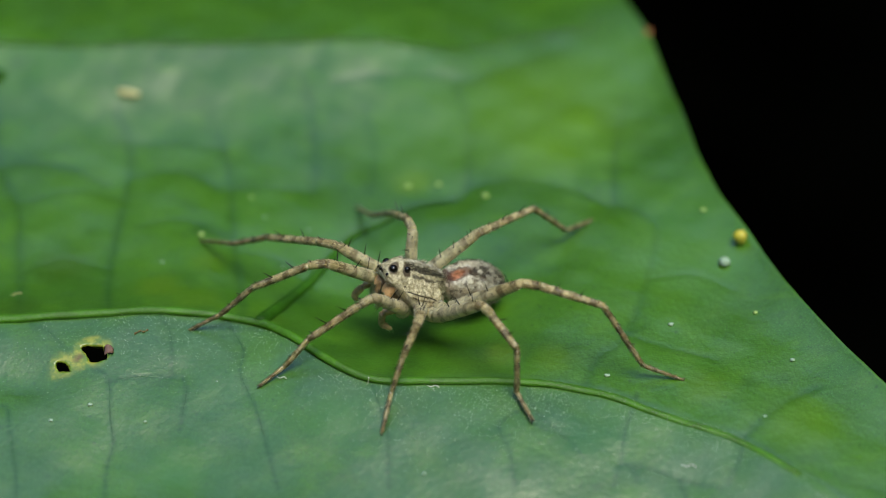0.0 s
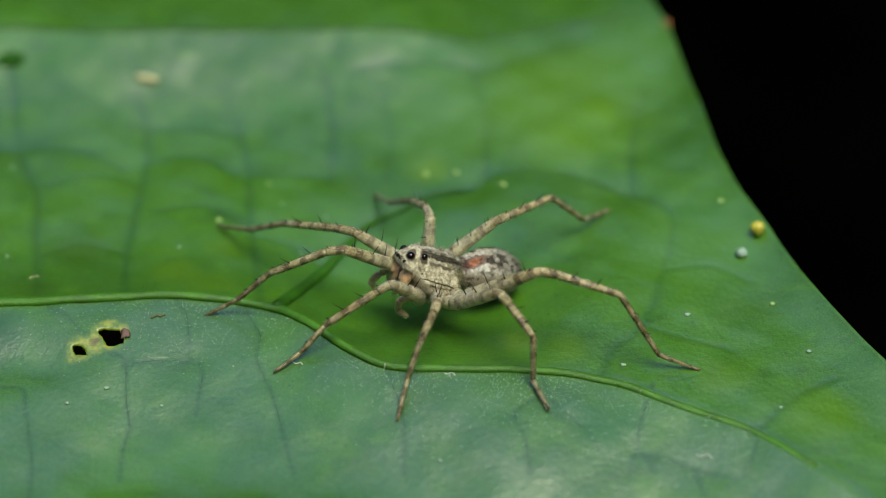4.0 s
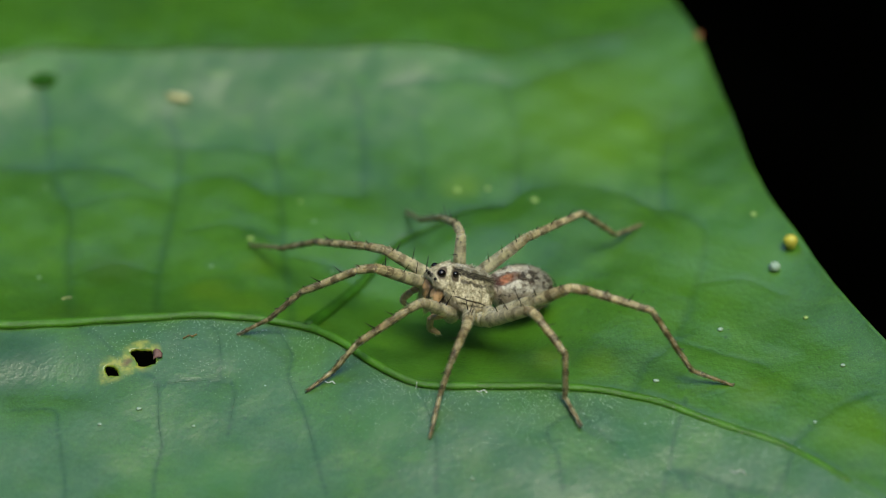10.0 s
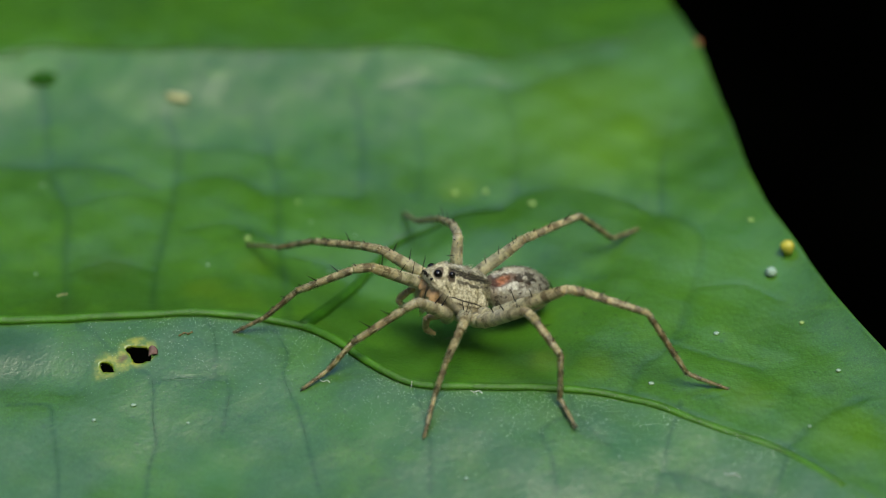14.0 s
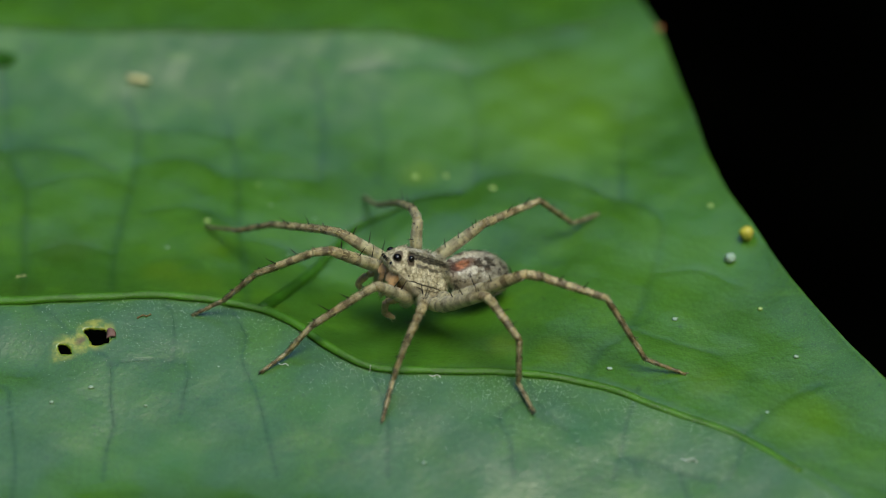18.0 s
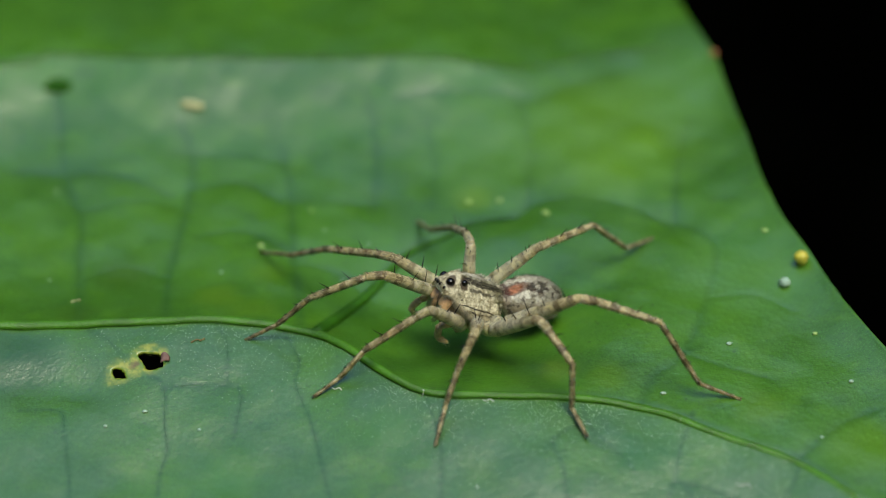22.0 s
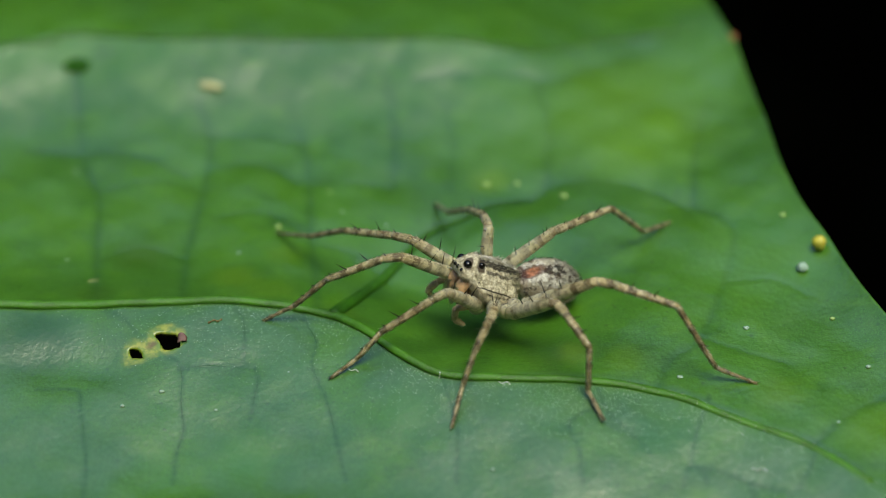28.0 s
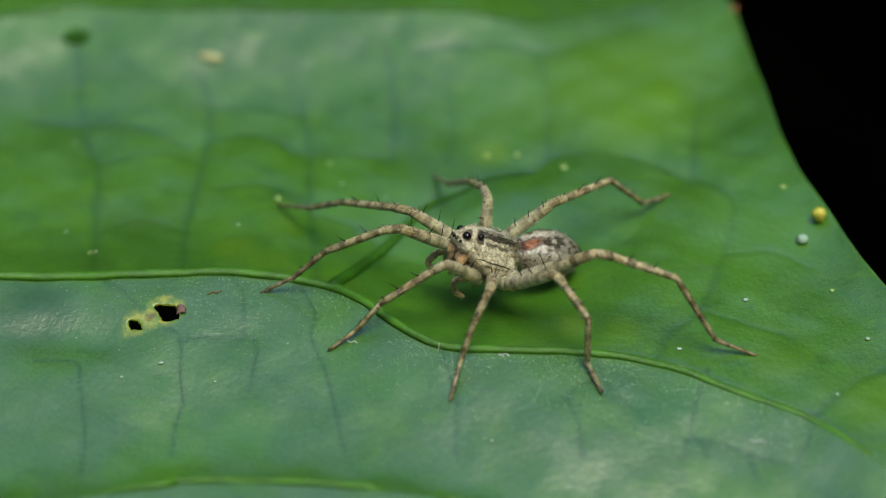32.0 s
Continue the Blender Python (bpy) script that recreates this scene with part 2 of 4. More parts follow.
def leg_material(hair=False):
    """Pale, half-clear thighs and hairy shanks with irregular dark rings; the UV map runs along the leg in millimetres."""
    n = Nodes("leg_banded" + ("_hair" if hair else ""))
    uv = n.coords("UV")
    u = n.split(uv)["X"]
    thigh = n.ramp(u, 1.6, 3.6, 1.0, 0.0)
    wave = n.math("SINE", n.math("ADD", n.math("MULTIPLY", u, 7.4), n.math("MULTIPLY", n.noise(0.9, 2), 5.0)))
    band = n.math("MULTIPLY", n.ramp(wave, -0.05, 0.55), n.ramp(n.noise(2.6, 4), 0.30, 0.50, 0.25, 1.0))
    band = n.math("MULTIPLY", band, n.ramp(u, 1.0, 3.4, 0.38, 1.0))
    c = n.mix(n.ramp(n.noise(4.0, 5), 0.3, 0.7), (0.30, 0.245, 0.115), (0.70, 0.60, 0.33))
    c = n.mix(n.ramp(n.noise(1.0, 2), 0.5, 0.7, 0.0, 0.3), c, (0.40, 0.25, 0.10))
    c = n.mix(n.math("MULTIPLY", thigh, 0.85), c, n.mix(n.ramp(n.noise(2.0, 5, 0.65), 0.34, 0.56), (0.38, 0.35, 0.20), (0.87, 0.80, 0.55)))
    c = n.mix(n.ramp(u, 6.6, 9.6, 0.0, 0.5), c, (0.21, 0.135, 0.075))
    c = n.mix(n.math("MULTIPLY", band, 0.72), c, (0.075, 0.050, 0.024))
    streak = n.add("ShaderNodeTexNoise", Vector=n.add("ShaderNodeMapping", Vector=uv, Scale=(2.6, 18.0, 1.0)).outputs[0], Scale=1.0, Detail=5.0).outputs["Fac"]
    c = n.mix(n.ramp(streak, 0.42, 0.30, 0.0, 0.65), c, (0.085, 0.056, 0.030))
    c = n.mix(n.ramp(streak, 0.57, 0.68, 0.0, 0.65), c, (0.80, 0.72, 0.42))
    dot = n.add("ShaderNodeTexVoronoi", Vector=n.add("ShaderNodeMapping", Vector=uv, Scale=(2.3, 4.0, 1.0)).outputs[0], Scale=1.0).outputs["Distance"]
    dot = n.math("ADD", dot, n.ramp(n.noise(3.0, 3), 0.35, 0.65, -0.04, 0.16))
    c = n.mix(n.ramp(dot, 0.10, 0.20, 0.75, 0.0), c, (0.045, 0.030, 0.018))
    c = n.strands(c, 0.8, 0.14) if hair else c
    clear = 0.0 if hair else n.math("MULTIPLY", n.ramp(u, 1.8, 4.5, 0.42, 0.15), n.ramp(band, 0.3, 0.9, 1.0, 0.3))
    return n.done(c, 0.36, n.bump(n.math("ADD", n.noise(11.0, 4), streak), 0.5, 0.04), Specular_IOR_Level=0.5, Transmission_Weight=clear, IOR=1.36,
                  Subsurface_Weight=0.35, Subsurface_Scale=0.0003, Subsurface_Radius=(1.0, 0.85, 0.5))


def carapace_material(hair=False):
    """Pale median stripe, jagged dark side stripes, pale flanks with a thin dark line; x runs forward, y to the side."""
    n = Nodes("carapace_striped" + ("_hair" if hair else ""))
    s = n.split(n.coords())
    x, z = n.math("MULTIPLY", s["X"], 1000.0), n.math("MULTIPLY", s["Z"], 1000.0)
    side = n.math("MULTIPLY", n.math("ABSOLUTE", s["Y"]), 1000.0)
    comb = n.add("ShaderNodeTexNoise", Vector=n.add("ShaderNodeMapping", Vector=n.coords(), Scale=(1.0, 0.35, 0.35)).outputs[0], Scale=5200.0, Detail=3.0).outputs["Fac"]
    ragged = n.math("MULTIPLY", n.math("ADD", comb, -0.5), 0.26)
    level = n.math("ADD", n.math("ADD", z, n.math("MULTIPLY", x, -0.206)), ragged)
    c = n.mix(n.ramp(n.noise(6.5, 4, 0.7), 0.34, 0.66), (0.30, 0.26, 0.15), (0.80, 0.735, 0.52))
    c = n.mix(n.ramp(level, 0.92, 1.02), c, n.mix(n.ramp(comb, 0.4, 0.62), (0.26, 0.235, 0.17), (0.76, 0.72, 0.58)))

    def stripe(value, a, b, soft, front, back):
        """1 where value lies between a and b, from x = front to x = back."""
        out = n.math("MULTIPLY", n.ramp(value, a - soft, a + soft), n.ramp(value, b - soft, b + soft, 1.0, 0.0))
        return n.math("MULTIPLY", out, n.math("MULTIPLY", n.ramp(x, front - 0.12, front + 0.06, 1.0, 0.0), n.ramp(x, back - 0.06, back + 0.12)))

    gaps = n.ramp(n.noise(3.6, 3), 0.30, 0.48)
    upper = n.math("MULTIPLY", stripe(level, 0.75, 0.965, 0.03, 0.46, -1.75), n.ramp(side, 0.10, 0.20))
    lower = n.math("MULTIPLY", stripe(level, 0.50, 0.63, 0.035, 0.16, -1.7), gaps)
    c = n.mix(n.math("MULTIPLY", n.math("MAXIMUM", upper, n.math("MULTIPLY", lower, 0.85)), 0.95), c, (0.032, 0.026, 0.020))
    for ex, ey, reach in ((0.98, 0.36, 0.27), (0.40, 0.54, 0.25)):
        ring = n.math("SQRT", n.math("ADD", n.math("POWER", n.math("ADD", x, -ex), 2.0), n.math("POWER", n.math("ADD", side, -ey), 2.0)))
        c = n.mix(n.math("MULTIPLY", n.ramp(ring, reach - 0.10, reach, 0.92, 0.0), n.ramp(z, 0.45, 0.6)), c, (0.055, 0.036, 0.022))
    steady = n.math("ADD", n.math("ADD", z, n.math("MULTIPLY", x, -0.206)), n.math("MULTIPLY", n.math("ADD", n.noise(2.4, 3), -0.5), 0.22))
    line = stripe(steady, -0.165, -0.105, 0.018, 0.72, -1.5)
    second = n.math("MULTIPLY", stripe(steady, -0.33, -0.27, 0.02, 0.1, -1.4), n.ramp(n.noise(2.2, 2), 0.48, 0.56))
    c = n.mix(n.math("MULTIPLY", n.math("MAXIMUM", line, second), 0.95), c, (0.022, 0.016, 0.012))
    dot = n.add("ShaderNodeTexVoronoi", Vector=n.coords(), Scale=2300.0).outputs["Distance"]
    c = n.mix(n.math("MULTIPLY", n.ramp(dot, 0.10, 0.17, 0.9, 0.0), n.ramp(level, 0.3, 0.45, 1.0, 0.0)), c, (0.05, 0.038, 0.025))
    c = n.strands(c, 0.55, 0.05) if hair else c
    return n.done(c, 0.55, n.bump(n.math("ADD", n.noise(9.0, 4), comb), 0.8, 0.07), Specular_IOR_Level=0.35)


def abdomen_material(hair=False):
    """Grey-white hair, a dark mottled band on the upper sides, a rusty heart mark at the front, pinkish-grey flanks."""
    n = Nodes("abdomen_mottled" + ("_hair" if hair else ""))
    s = n.split(n.coords())
    x, z = n.math("MULTIPLY", s["X"], 1000.0), n.math("MULTIPLY", s["Z"], 1000.0)
    side = n.math("MULTIPLY", n.math("ABSOLUTE", s["Y"]), 1000.0)
    c = n.mix(n.ramp(n.noise(6.0, 4, 0.7), 0.3, 0.72), (0.40, 0.36, 0.27), (0.84, 0.81, 0.69))
    low = n.ramp(n.math("ADD", z, n.math("MULTIPLY", n.math("ADD", n.noise(2.0, 3), -0.5), 0.5)), -0.05, 0.3, 1.0, 0.0)
    c = n.mix(n.math("MULTIPLY", low, 0.8), c, n.mix(n.ramp(n.noise(2.2, 4), 0.35, 0.65), (0.29, 0.215, 0.14), (0.52, 0.43, 0.30)))
    blot = n.ramp(n.noise(2.2, 3, 0.6), 0.48, 0.52)
    belt = n.math("MULTIPLY", n.ramp(side, 0.18, 0.36), n.ramp(side, 0.80, 0.98, 1.0, 0.0))
    belt = n.math("MULTIPLY", n.math("MULTIPLY", belt, n.ramp(z, 0.1, 0.35)), n.ramp(x, 0.75, 1.0, 1.0, 0.35))
    c = n.mix(n.math("MULTIPLY", n.math("MULTIPLY", blot, belt), 0.95), c, n.mix(n.ramp(n.noise(1.3, 2), 0.48, 0.56), (0.030, 0.024, 0.020), (0.085, 0.045, 0.028)))
    fleck = n.ramp(n.noise(4.2, 2), 0.57, 0.63)
    c = n.mix(n.math("MULTIPLY", fleck, 0.75), c, (0.085, 0.066, 0.050))
    dx = n.math("MULTIPLY", n.math("ADD", x, -1.16), 1.0 / 0.64)
    dy = n.math("MULTIPLY", n.math("ADD", n.math("MULTIPLY", s["Y"], 1000.0), -0.40), 1.0 / 0.25)
    d = n.math("SQRT", n.math("ADD", n.math("MULTIPLY", dx, dx), n.math("MULTIPLY", dy, dy)))
    d = n.math("ADD", d, n.math("MULTIPLY", n.math("ADD", n.noise(3.0, 3), -0.5), 0.9))
    d = n.math("ADD", d, n.ramp(z, 0.1, 0.35, 3.0, 0.0))
    c = n.mix(n.ramp(d, 0.95, 1.4, 0.8, 0.0), c, (0.085, 0.036, 0.020))
    c = n.mix(n.ramp(d, 0.45, 1.0, 0.95, 0.0), c, n.mix(n.ramp(n.noise(3.2, 4), 0.38, 0.6), (0.20, 0.065, 0.024), (0.47, 0.175, 0.080)))
    front = n.math("MULTIPLY", n.ramp(x, 1.16, 1.36, 0.0, 0.9), n.math("MULTIPLY", n.ramp(z, 0.05, 0.3), n.ramp(z, 0.62, 0.8, 1.0, 0.0)))
    c = n.mix(front, c, (0.05, 0.016, 0.010))
    c = n.strands(c, 0.25, 0.10) if hair else c
    return n.done(c, 0.6, n.bump(n.noise(8.0, 4), 0.7, 0.06), Specular_IOR_Level=0.3)


LEAF = leaf_material()
VEIN = vein_material("vein_light_green", (0.052, 0.172, 0.006), 0.42, 0.5)
BRANCH_VEIN = vein_material("vein_dark_green", (0.026, 0.108, 0.004), 0.5, 0.25)
FAR_RIB = vein_material("vein_mid_green", (0.036, 0.130, 0.012), 0.45, 0.5)
MINOR = vein_material("vein_minor", (0.022, 0.092, 0.012), 0.4)
MINOR_DARK = vein_material("vein_minor_dark", (0.030, 0.105, 0.030), 0.4)
PIT = vein_material("pit_dark", (0.022, 0.100, 0.006), 0.6, 0.1)
LEG = leg_material()
LEG_HAIR, CARAPACE_HAIR, ABDOMEN_HAIR = leg_material(True), carapace_material(True), abdomen_material(True)
CARAPACE = carapace_material()
ABDOMEN = abdomen_material()
EYE = Nodes("eye_black").done((0.006, 0.005, 0.004), 0.22)
JAW = plain("jaw_tawny", (0.46, 0.285, 0.14), 0.45, 0.45, 3.0)
PALP = plain("palp_tawny", (0.42, 0.30, 0.15), 0.5, 0.4, 4.0)
SPINE = plain("spine_black", (0.018, 0.015, 0.013), 0.4)
PALE_HAIR = plain("hair_pale", (0.74, 0.66, 0.46), 0.5, 0.3)
CREAM = plain("cream_flake", (0.52, 0.50, 0.24), 0.6, 0.2)
YELLOW = plain("yellow_grain", (0.56, 0.50, 0.06), 0.45, 0.25)
WHITE = plain("white_dust", (0.32, 0.46, 0.34), 0.6, 0.15)
SILK = plain("silk_white", (0.78, 0.82, 0.76), 0.5, 0.1)
GREENISH = plain("pale_green_dust", (0.36, 0.52, 0.16), 0.6, 0.2)
BROWN = plain("brown_crumb", (0.17, 0.12, 0.04), 0.7, 0.5, 8.0)
DEAD = plain("dead_tissue", (0.17, 0.095, 0.08), 0.7, 0.35)
ORANGE = plain("orange_spot", (0.30, 0.12, 0.04), 0.6, 0.3)
GRAIN = plain("leaf_grain", (0.58, 0.72, 0.55), 0.25, 0.2)


# Deep shade is put into these base colours, far darker than the real surfaces.
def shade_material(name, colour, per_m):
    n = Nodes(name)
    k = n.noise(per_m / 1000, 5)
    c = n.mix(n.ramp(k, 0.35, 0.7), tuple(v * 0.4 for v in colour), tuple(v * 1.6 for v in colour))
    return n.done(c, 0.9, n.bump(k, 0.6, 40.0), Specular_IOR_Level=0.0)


DARK_GROUND = shade_material("litter_shade_black", (0.0005, 0.0006, 0.0004), 6.0)
DARK_WOODS = shade_material("woods_shade_black", (0.0007, 0.0011, 0.0005), 1.5)
FAR_LEAF = shade_material("far_leaf_shade_green", (0.005, 0.045, 0.003), 30.0)


# ---- mesh helpers, all in millimetres ----
class Geo:
    def __init__(self):
        self.v, self.f, self.uv = [], [], []

    def add(self, verts, faces, uv=None):
        k = len(self.v)
        self.v += [tuple(p) for p in verts]
        self.f += [tuple(i + k for i in f) for f in faces]
        self.uv += list(uv) if uv is not None else [(0.0, 0.0)] * len(verts)
        return self


def part(name, geo, material, parent=None, label="", smooth=True):
    me = bpy.data.meshes.new(name)
    me.from_pydata([(x * MM, y * MM, z * MM) for x, y, z in geo.v], [], geo.f)
    if any(a or b for a, b in geo.uv[:50]):
        layer = me.uv_layers.new(name="along")
        loops = np.empty(len(me.loops), np.int32)
        me.loops.foreach_get("vertex_index", loops)
        layer.data.foreach_set("uv", np.array(geo.uv, np.float32)[loops].ravel())
    me.materials.append(material)
    if smooth:
        me.polygons.foreach_set("use_smooth", [True] * len(me.polygons))
    me.update()
    ob = new(name, me)
    if parent:
        ob.parent = parent
    if label:
        ob["label"] = label
    return ob


def smooth_line(points, step):
    """Points along a smooth curve through the given ones, about step apart."""
    p = [Vector(q) for q in points]
    p = [2 * p[0] - p[1]] + p + [2 * p[-1] - p[-2]]
    out = []
    for a, b, c, d in zip(p, p[1:], p[2:], p[3:]):
        n = max(2, int((c - b).length / step))
        for i in range(n):
            t = i / n
            out.append(0.5 * (2 * b + (c - a) * t + (2 * a - 5 * b + 4 * c - d) * t * t + (3 * b - a - 3 * c + d) * t ** 3))
    return out + [p[-2]]


def sweep(geo, points, radii, sides=10, u0=0.0, flat=1.0, pointed=False):
    """A round rod along points, with its radius at each; flat squashes it in height."""
    rings, u, uv = [], u0, []
    side = None
    for i, p in enumerate(points):
        t = (points[min(i + 1, len(points) - 1)] - points[max(i - 1, 0)]).normalized()
        ref = side if side else (Vector((0, 0, 1)).cross(t) if abs(t.z) < 0.95 else Vector((1, 0, 0)))
        side = (ref - t * ref.dot(t)).normalized()
        up = t.cross(side)
        if i:
            u += (p - points[i - 1]).length
        for k in range(sides):
            a = 2 * math.pi * k / sides
            rings.append(p + radii[i] * (math.cos(a) * side + flat * math.sin(a) * up))
            uv.append((u, k / sides))
    faces = [(i * sides + k, i * sides + (k + 1) % sides, (i + 1) * sides + (k + 1) % sides, (i + 1) * sides + k)
             for i in range(len(points) - 1) for k in range(sides)]
    faces += [tuple(reversed(range(sides))), tuple(range((len(points) - 1) * sides, len(points) * sides))]
    return geo.add(rings, faces, uv)


def limb(a, b, r0, r1, belly=0.12, u0=0.0, n=9, sides=12, geo=None):
    """One leg segment: tapered, slightly swollen, with rounded ends."""
    a, b = Vector(a), Vector(b)
    pts, rad = [], []
    for i in range(n + 1):
        s = i / n
        cap = min(1.0, math.sqrt(max(0.0, 1 - (1 - min(s, 1 - s) / 0.09) ** 2))) if min(s, 1 - s) < 0.09 else 1.0
        pts.append(a.lerp(b, s))
        rad.append((r0 + (r1 - r0) * s) * (1 + belly * math.sin(math.pi * s)) * (0.8 + 0.2 * cap))
    return sweep(geo or Geo(), pts, rad, sides, u0)


def ball(geo, centre, radii, seg=14, rings=9, rough=0.0, seed=0, turn=0.0):
    cx, cy, cz = centre
    v, f = [], []
    for i in range(rings + 1):
        th = math.pi * i / rings
        for k in range(seg):
            ph = 2 * math.pi * k / seg
            d = Vector((math.sin(th) * math.cos(ph), math.sin(th) * math.sin(ph), math.cos(th)))
            w = 1 + rough * noise.noise(d * 1.7 + Vector((seed, seed * 0.7, 3.1)))
            x, y, z = d.x * radii[0] * w, d.y * radii[1] * w, d.z * radii[2] * w
            v.append((cx + x * math.cos(turn) - y * math.sin(turn), cy + x * math.sin(turn) + y * math.cos(turn), cz + z))
    for i in range(rings):
        for k in range(seg):
            f.append((i * seg + k, (i + 1) * seg + k, (i + 1) * seg + (k + 1) % seg, i * seg + (k + 1) % seg))
    return geo.add(v, f)


def bristle(geo, root, way, length, r, uv=(0.0, 0.0)):
    """A stiff hair: a slim three-sided spike."""
    way = Vector(way).normalized()
    s = way.orthogonal().normalized()
    q = way.cross(s)
    root = Vector(root)
    ring = [root + r * (math.cos(a) * s + math.sin(a) * q) for a in (0, 2.094, 4.189)]
    return geo.add(ring + [root + way * length], [(0, 1, 3), (1, 2, 3), (2, 0, 3)], [uv] * 4)


# ---- the leaf ----
def curve_at(knots, q):
    """Smooth curve through the knots (a, b), with a rising: b at q, an array."""
    a, b = np.array(knots, float).T
    m = np.gradient(b, a)
    q = np.clip(np.asarray(q, float), a[0], a[-1])
    i = np.clip(np.searchsorted(a, q) - 1, 0, len(a) - 2)
    w = a[i + 1] - a[i]
    s = (q - a[i]) / w
    return ((1 + 2 * s) * (1 - s) ** 2 * b[i] + s * (1 - s) ** 2 * w * m[i]
            + s * s * (3 - 2 * s) * b[i + 1] + s * s * (s - 1) * w * m[i + 1])


# The lines of the large veins on the leaf, and its right-hand edge, in millimetres.
NEAR_VEIN = [(-70, -27), (-40, -22), (-13.89, -18.04), (-11.9, -17.59), (-9.42, -17.37), (-7.12, -17.5), (-3.7, -17.76), (-0.75, -18.22), (8, -22.6), (16, -27), (26, -38), (34, -50)]
MAIN_VEIN = [(-70, -8.3), (-40, -6.3), (-19.64, -5.23), (-15.88, -5.19), (-12.14, -4.98), (-9.64, -4.91), (-7.12, -5.22), (-5.59, -5.62), (-4.05, -6.95), (-2.54, -8.48), (-1.07, -9.46), (0.39, -9.76), (2.8, -9.83), (5.22, -9.92), (7.61, -10.27), (9.49, -10.94), (11.09, -11.83), (12.91, -12.69), (14.47, -13.47), (15.52, -14.42), (16.75, -15.64), (26, -26), (34, -36)]
FAR_VEIN = [(-70, 10.8), (-40, 12.8), (-22.59, 14.67), (-20.97, 15.4), (-18.98, 15.61), (-15.45, 15.24), (-9.66, 15.21), (-3.88, 15.29), (0.46, 15.14), (3.35, 14.75), (6.3, 15.91), (9.24, 16.59), (12.21, 17.3), (20, 24), (34, 22)]
EDGE = [(-60, 17), (-45, 26), (-32, 28), (-20, 25.8), (-7.45, 19.28), (-5.43, 18.36), (-3.03, 17.45), (-0.25, 16.56), (2.09, 15.75), (5.04, 15.12), (8.66, 14.65), (12.04, 14.17), (15.83, 13.65), (18.06, 13.02), (20.86, 12.4), (24.44, 11.8), (30.44, 10), (37.44, 4), (44.44, -8)]


# How deep the far panel hangs on its way from the main vein (0) to the far one (1), and the same near the leaf's right-hand edge.
SAG = [(0, 0), (0.05, -0.42), (0.12, -0.95), (0.22, -1.32), (0.35, -1.52), (0.5, -1.64), (0.65, -1.66), (0.78, -1.34), (0.9, -0.62), (1, 0)]
SAG_RIGHT = [(0, 0), (0.12, -0.12), (0.3, -0.34), (0.6, -0.64), (0.85, -0.80), (1, -0.78)]


def bump(x, y, cx, cy, rx, ry):
    return np.exp(-((x - cx) / rx) ** 2 - ((y - cy) / ry) ** 2)


def leaf_z(x, y):
    """Height of the leaf's upper face, in millimetres: it crests along the veins and sags between them."""
    x, y = np.asarray(x, float), np.asarray(y, float)
    near, main, far = curve_at(NEAR_VEIN, x), curve_at(MAIN_VEIN, x), curve_at(FAR_VEIN, x)
    s0 = np.clip((y - near) / (main - near), 0, 1)
    s1 = np.clip((y - main) / (far - main), 0, 1)
    s2 = np.clip((y - far) / 22, 0, 1)
    sm = np.clip((near - y) / 16, 0, 1)
    z = -1.35 * np.sin(np.pi * s0 ** 0.45) ** 1.2
    w = np.clip((x + 2) / 11, 0, 1)
    w = w * w * (3 - 2 * w)
    z = z + (1 - w) * curve_at(SAG, s1) + w * curve_at(SAG_RIGHT, s1)
    z = z - 3.0 * np.sin(np.pi / 2 * s2) ** 1.5 - 3.0 * np.sin(np.pi / 2 * sm) ** 1.5
    z = z - 0.9 * bump(x, y, 1.5, -2.2, 5.2, 3.2)
    z = z + 0.30 * bump(x, y, 3.0, -14.5, 4.5, 3.5) - 0.25 * bump(x, y, 12.0, -19.0, 7.5, 5.0)
    z = z - 0.35 * bump(x, y, -17.0, -8.6, 2.6, 1.2)
    z = z + 0.085 * np.sin(x * 0.55 + 0.13 * y) * np.sin(0.4 * y + 1.0) + 0.035 * np.sin(1.3 * x + 0.5 * y) * np.cos(1.1 * y)
    z = z + 0.022 * np.sin(1.9 * x - 0.7 * y + 2.0) * np.sin(1.6 * y + 0.6 * x) + 0.008 * np.sin(3.1 * x + 1.4 * y) * np.sin(2.9 * y - 0.8 * x)
    z = z + 0.7 * np.exp(-np.clip(curve_at(EDGE, y) - x, 0, 60) / 1.1)
    return z


BRANCH = [(-5.8, -5.6), (-4.9, -3.34), (-3.43, -0.68), (-1.87, 1.82), (-0.3, 2.82), (1.29, 3.72), (3.25, 3.99)]
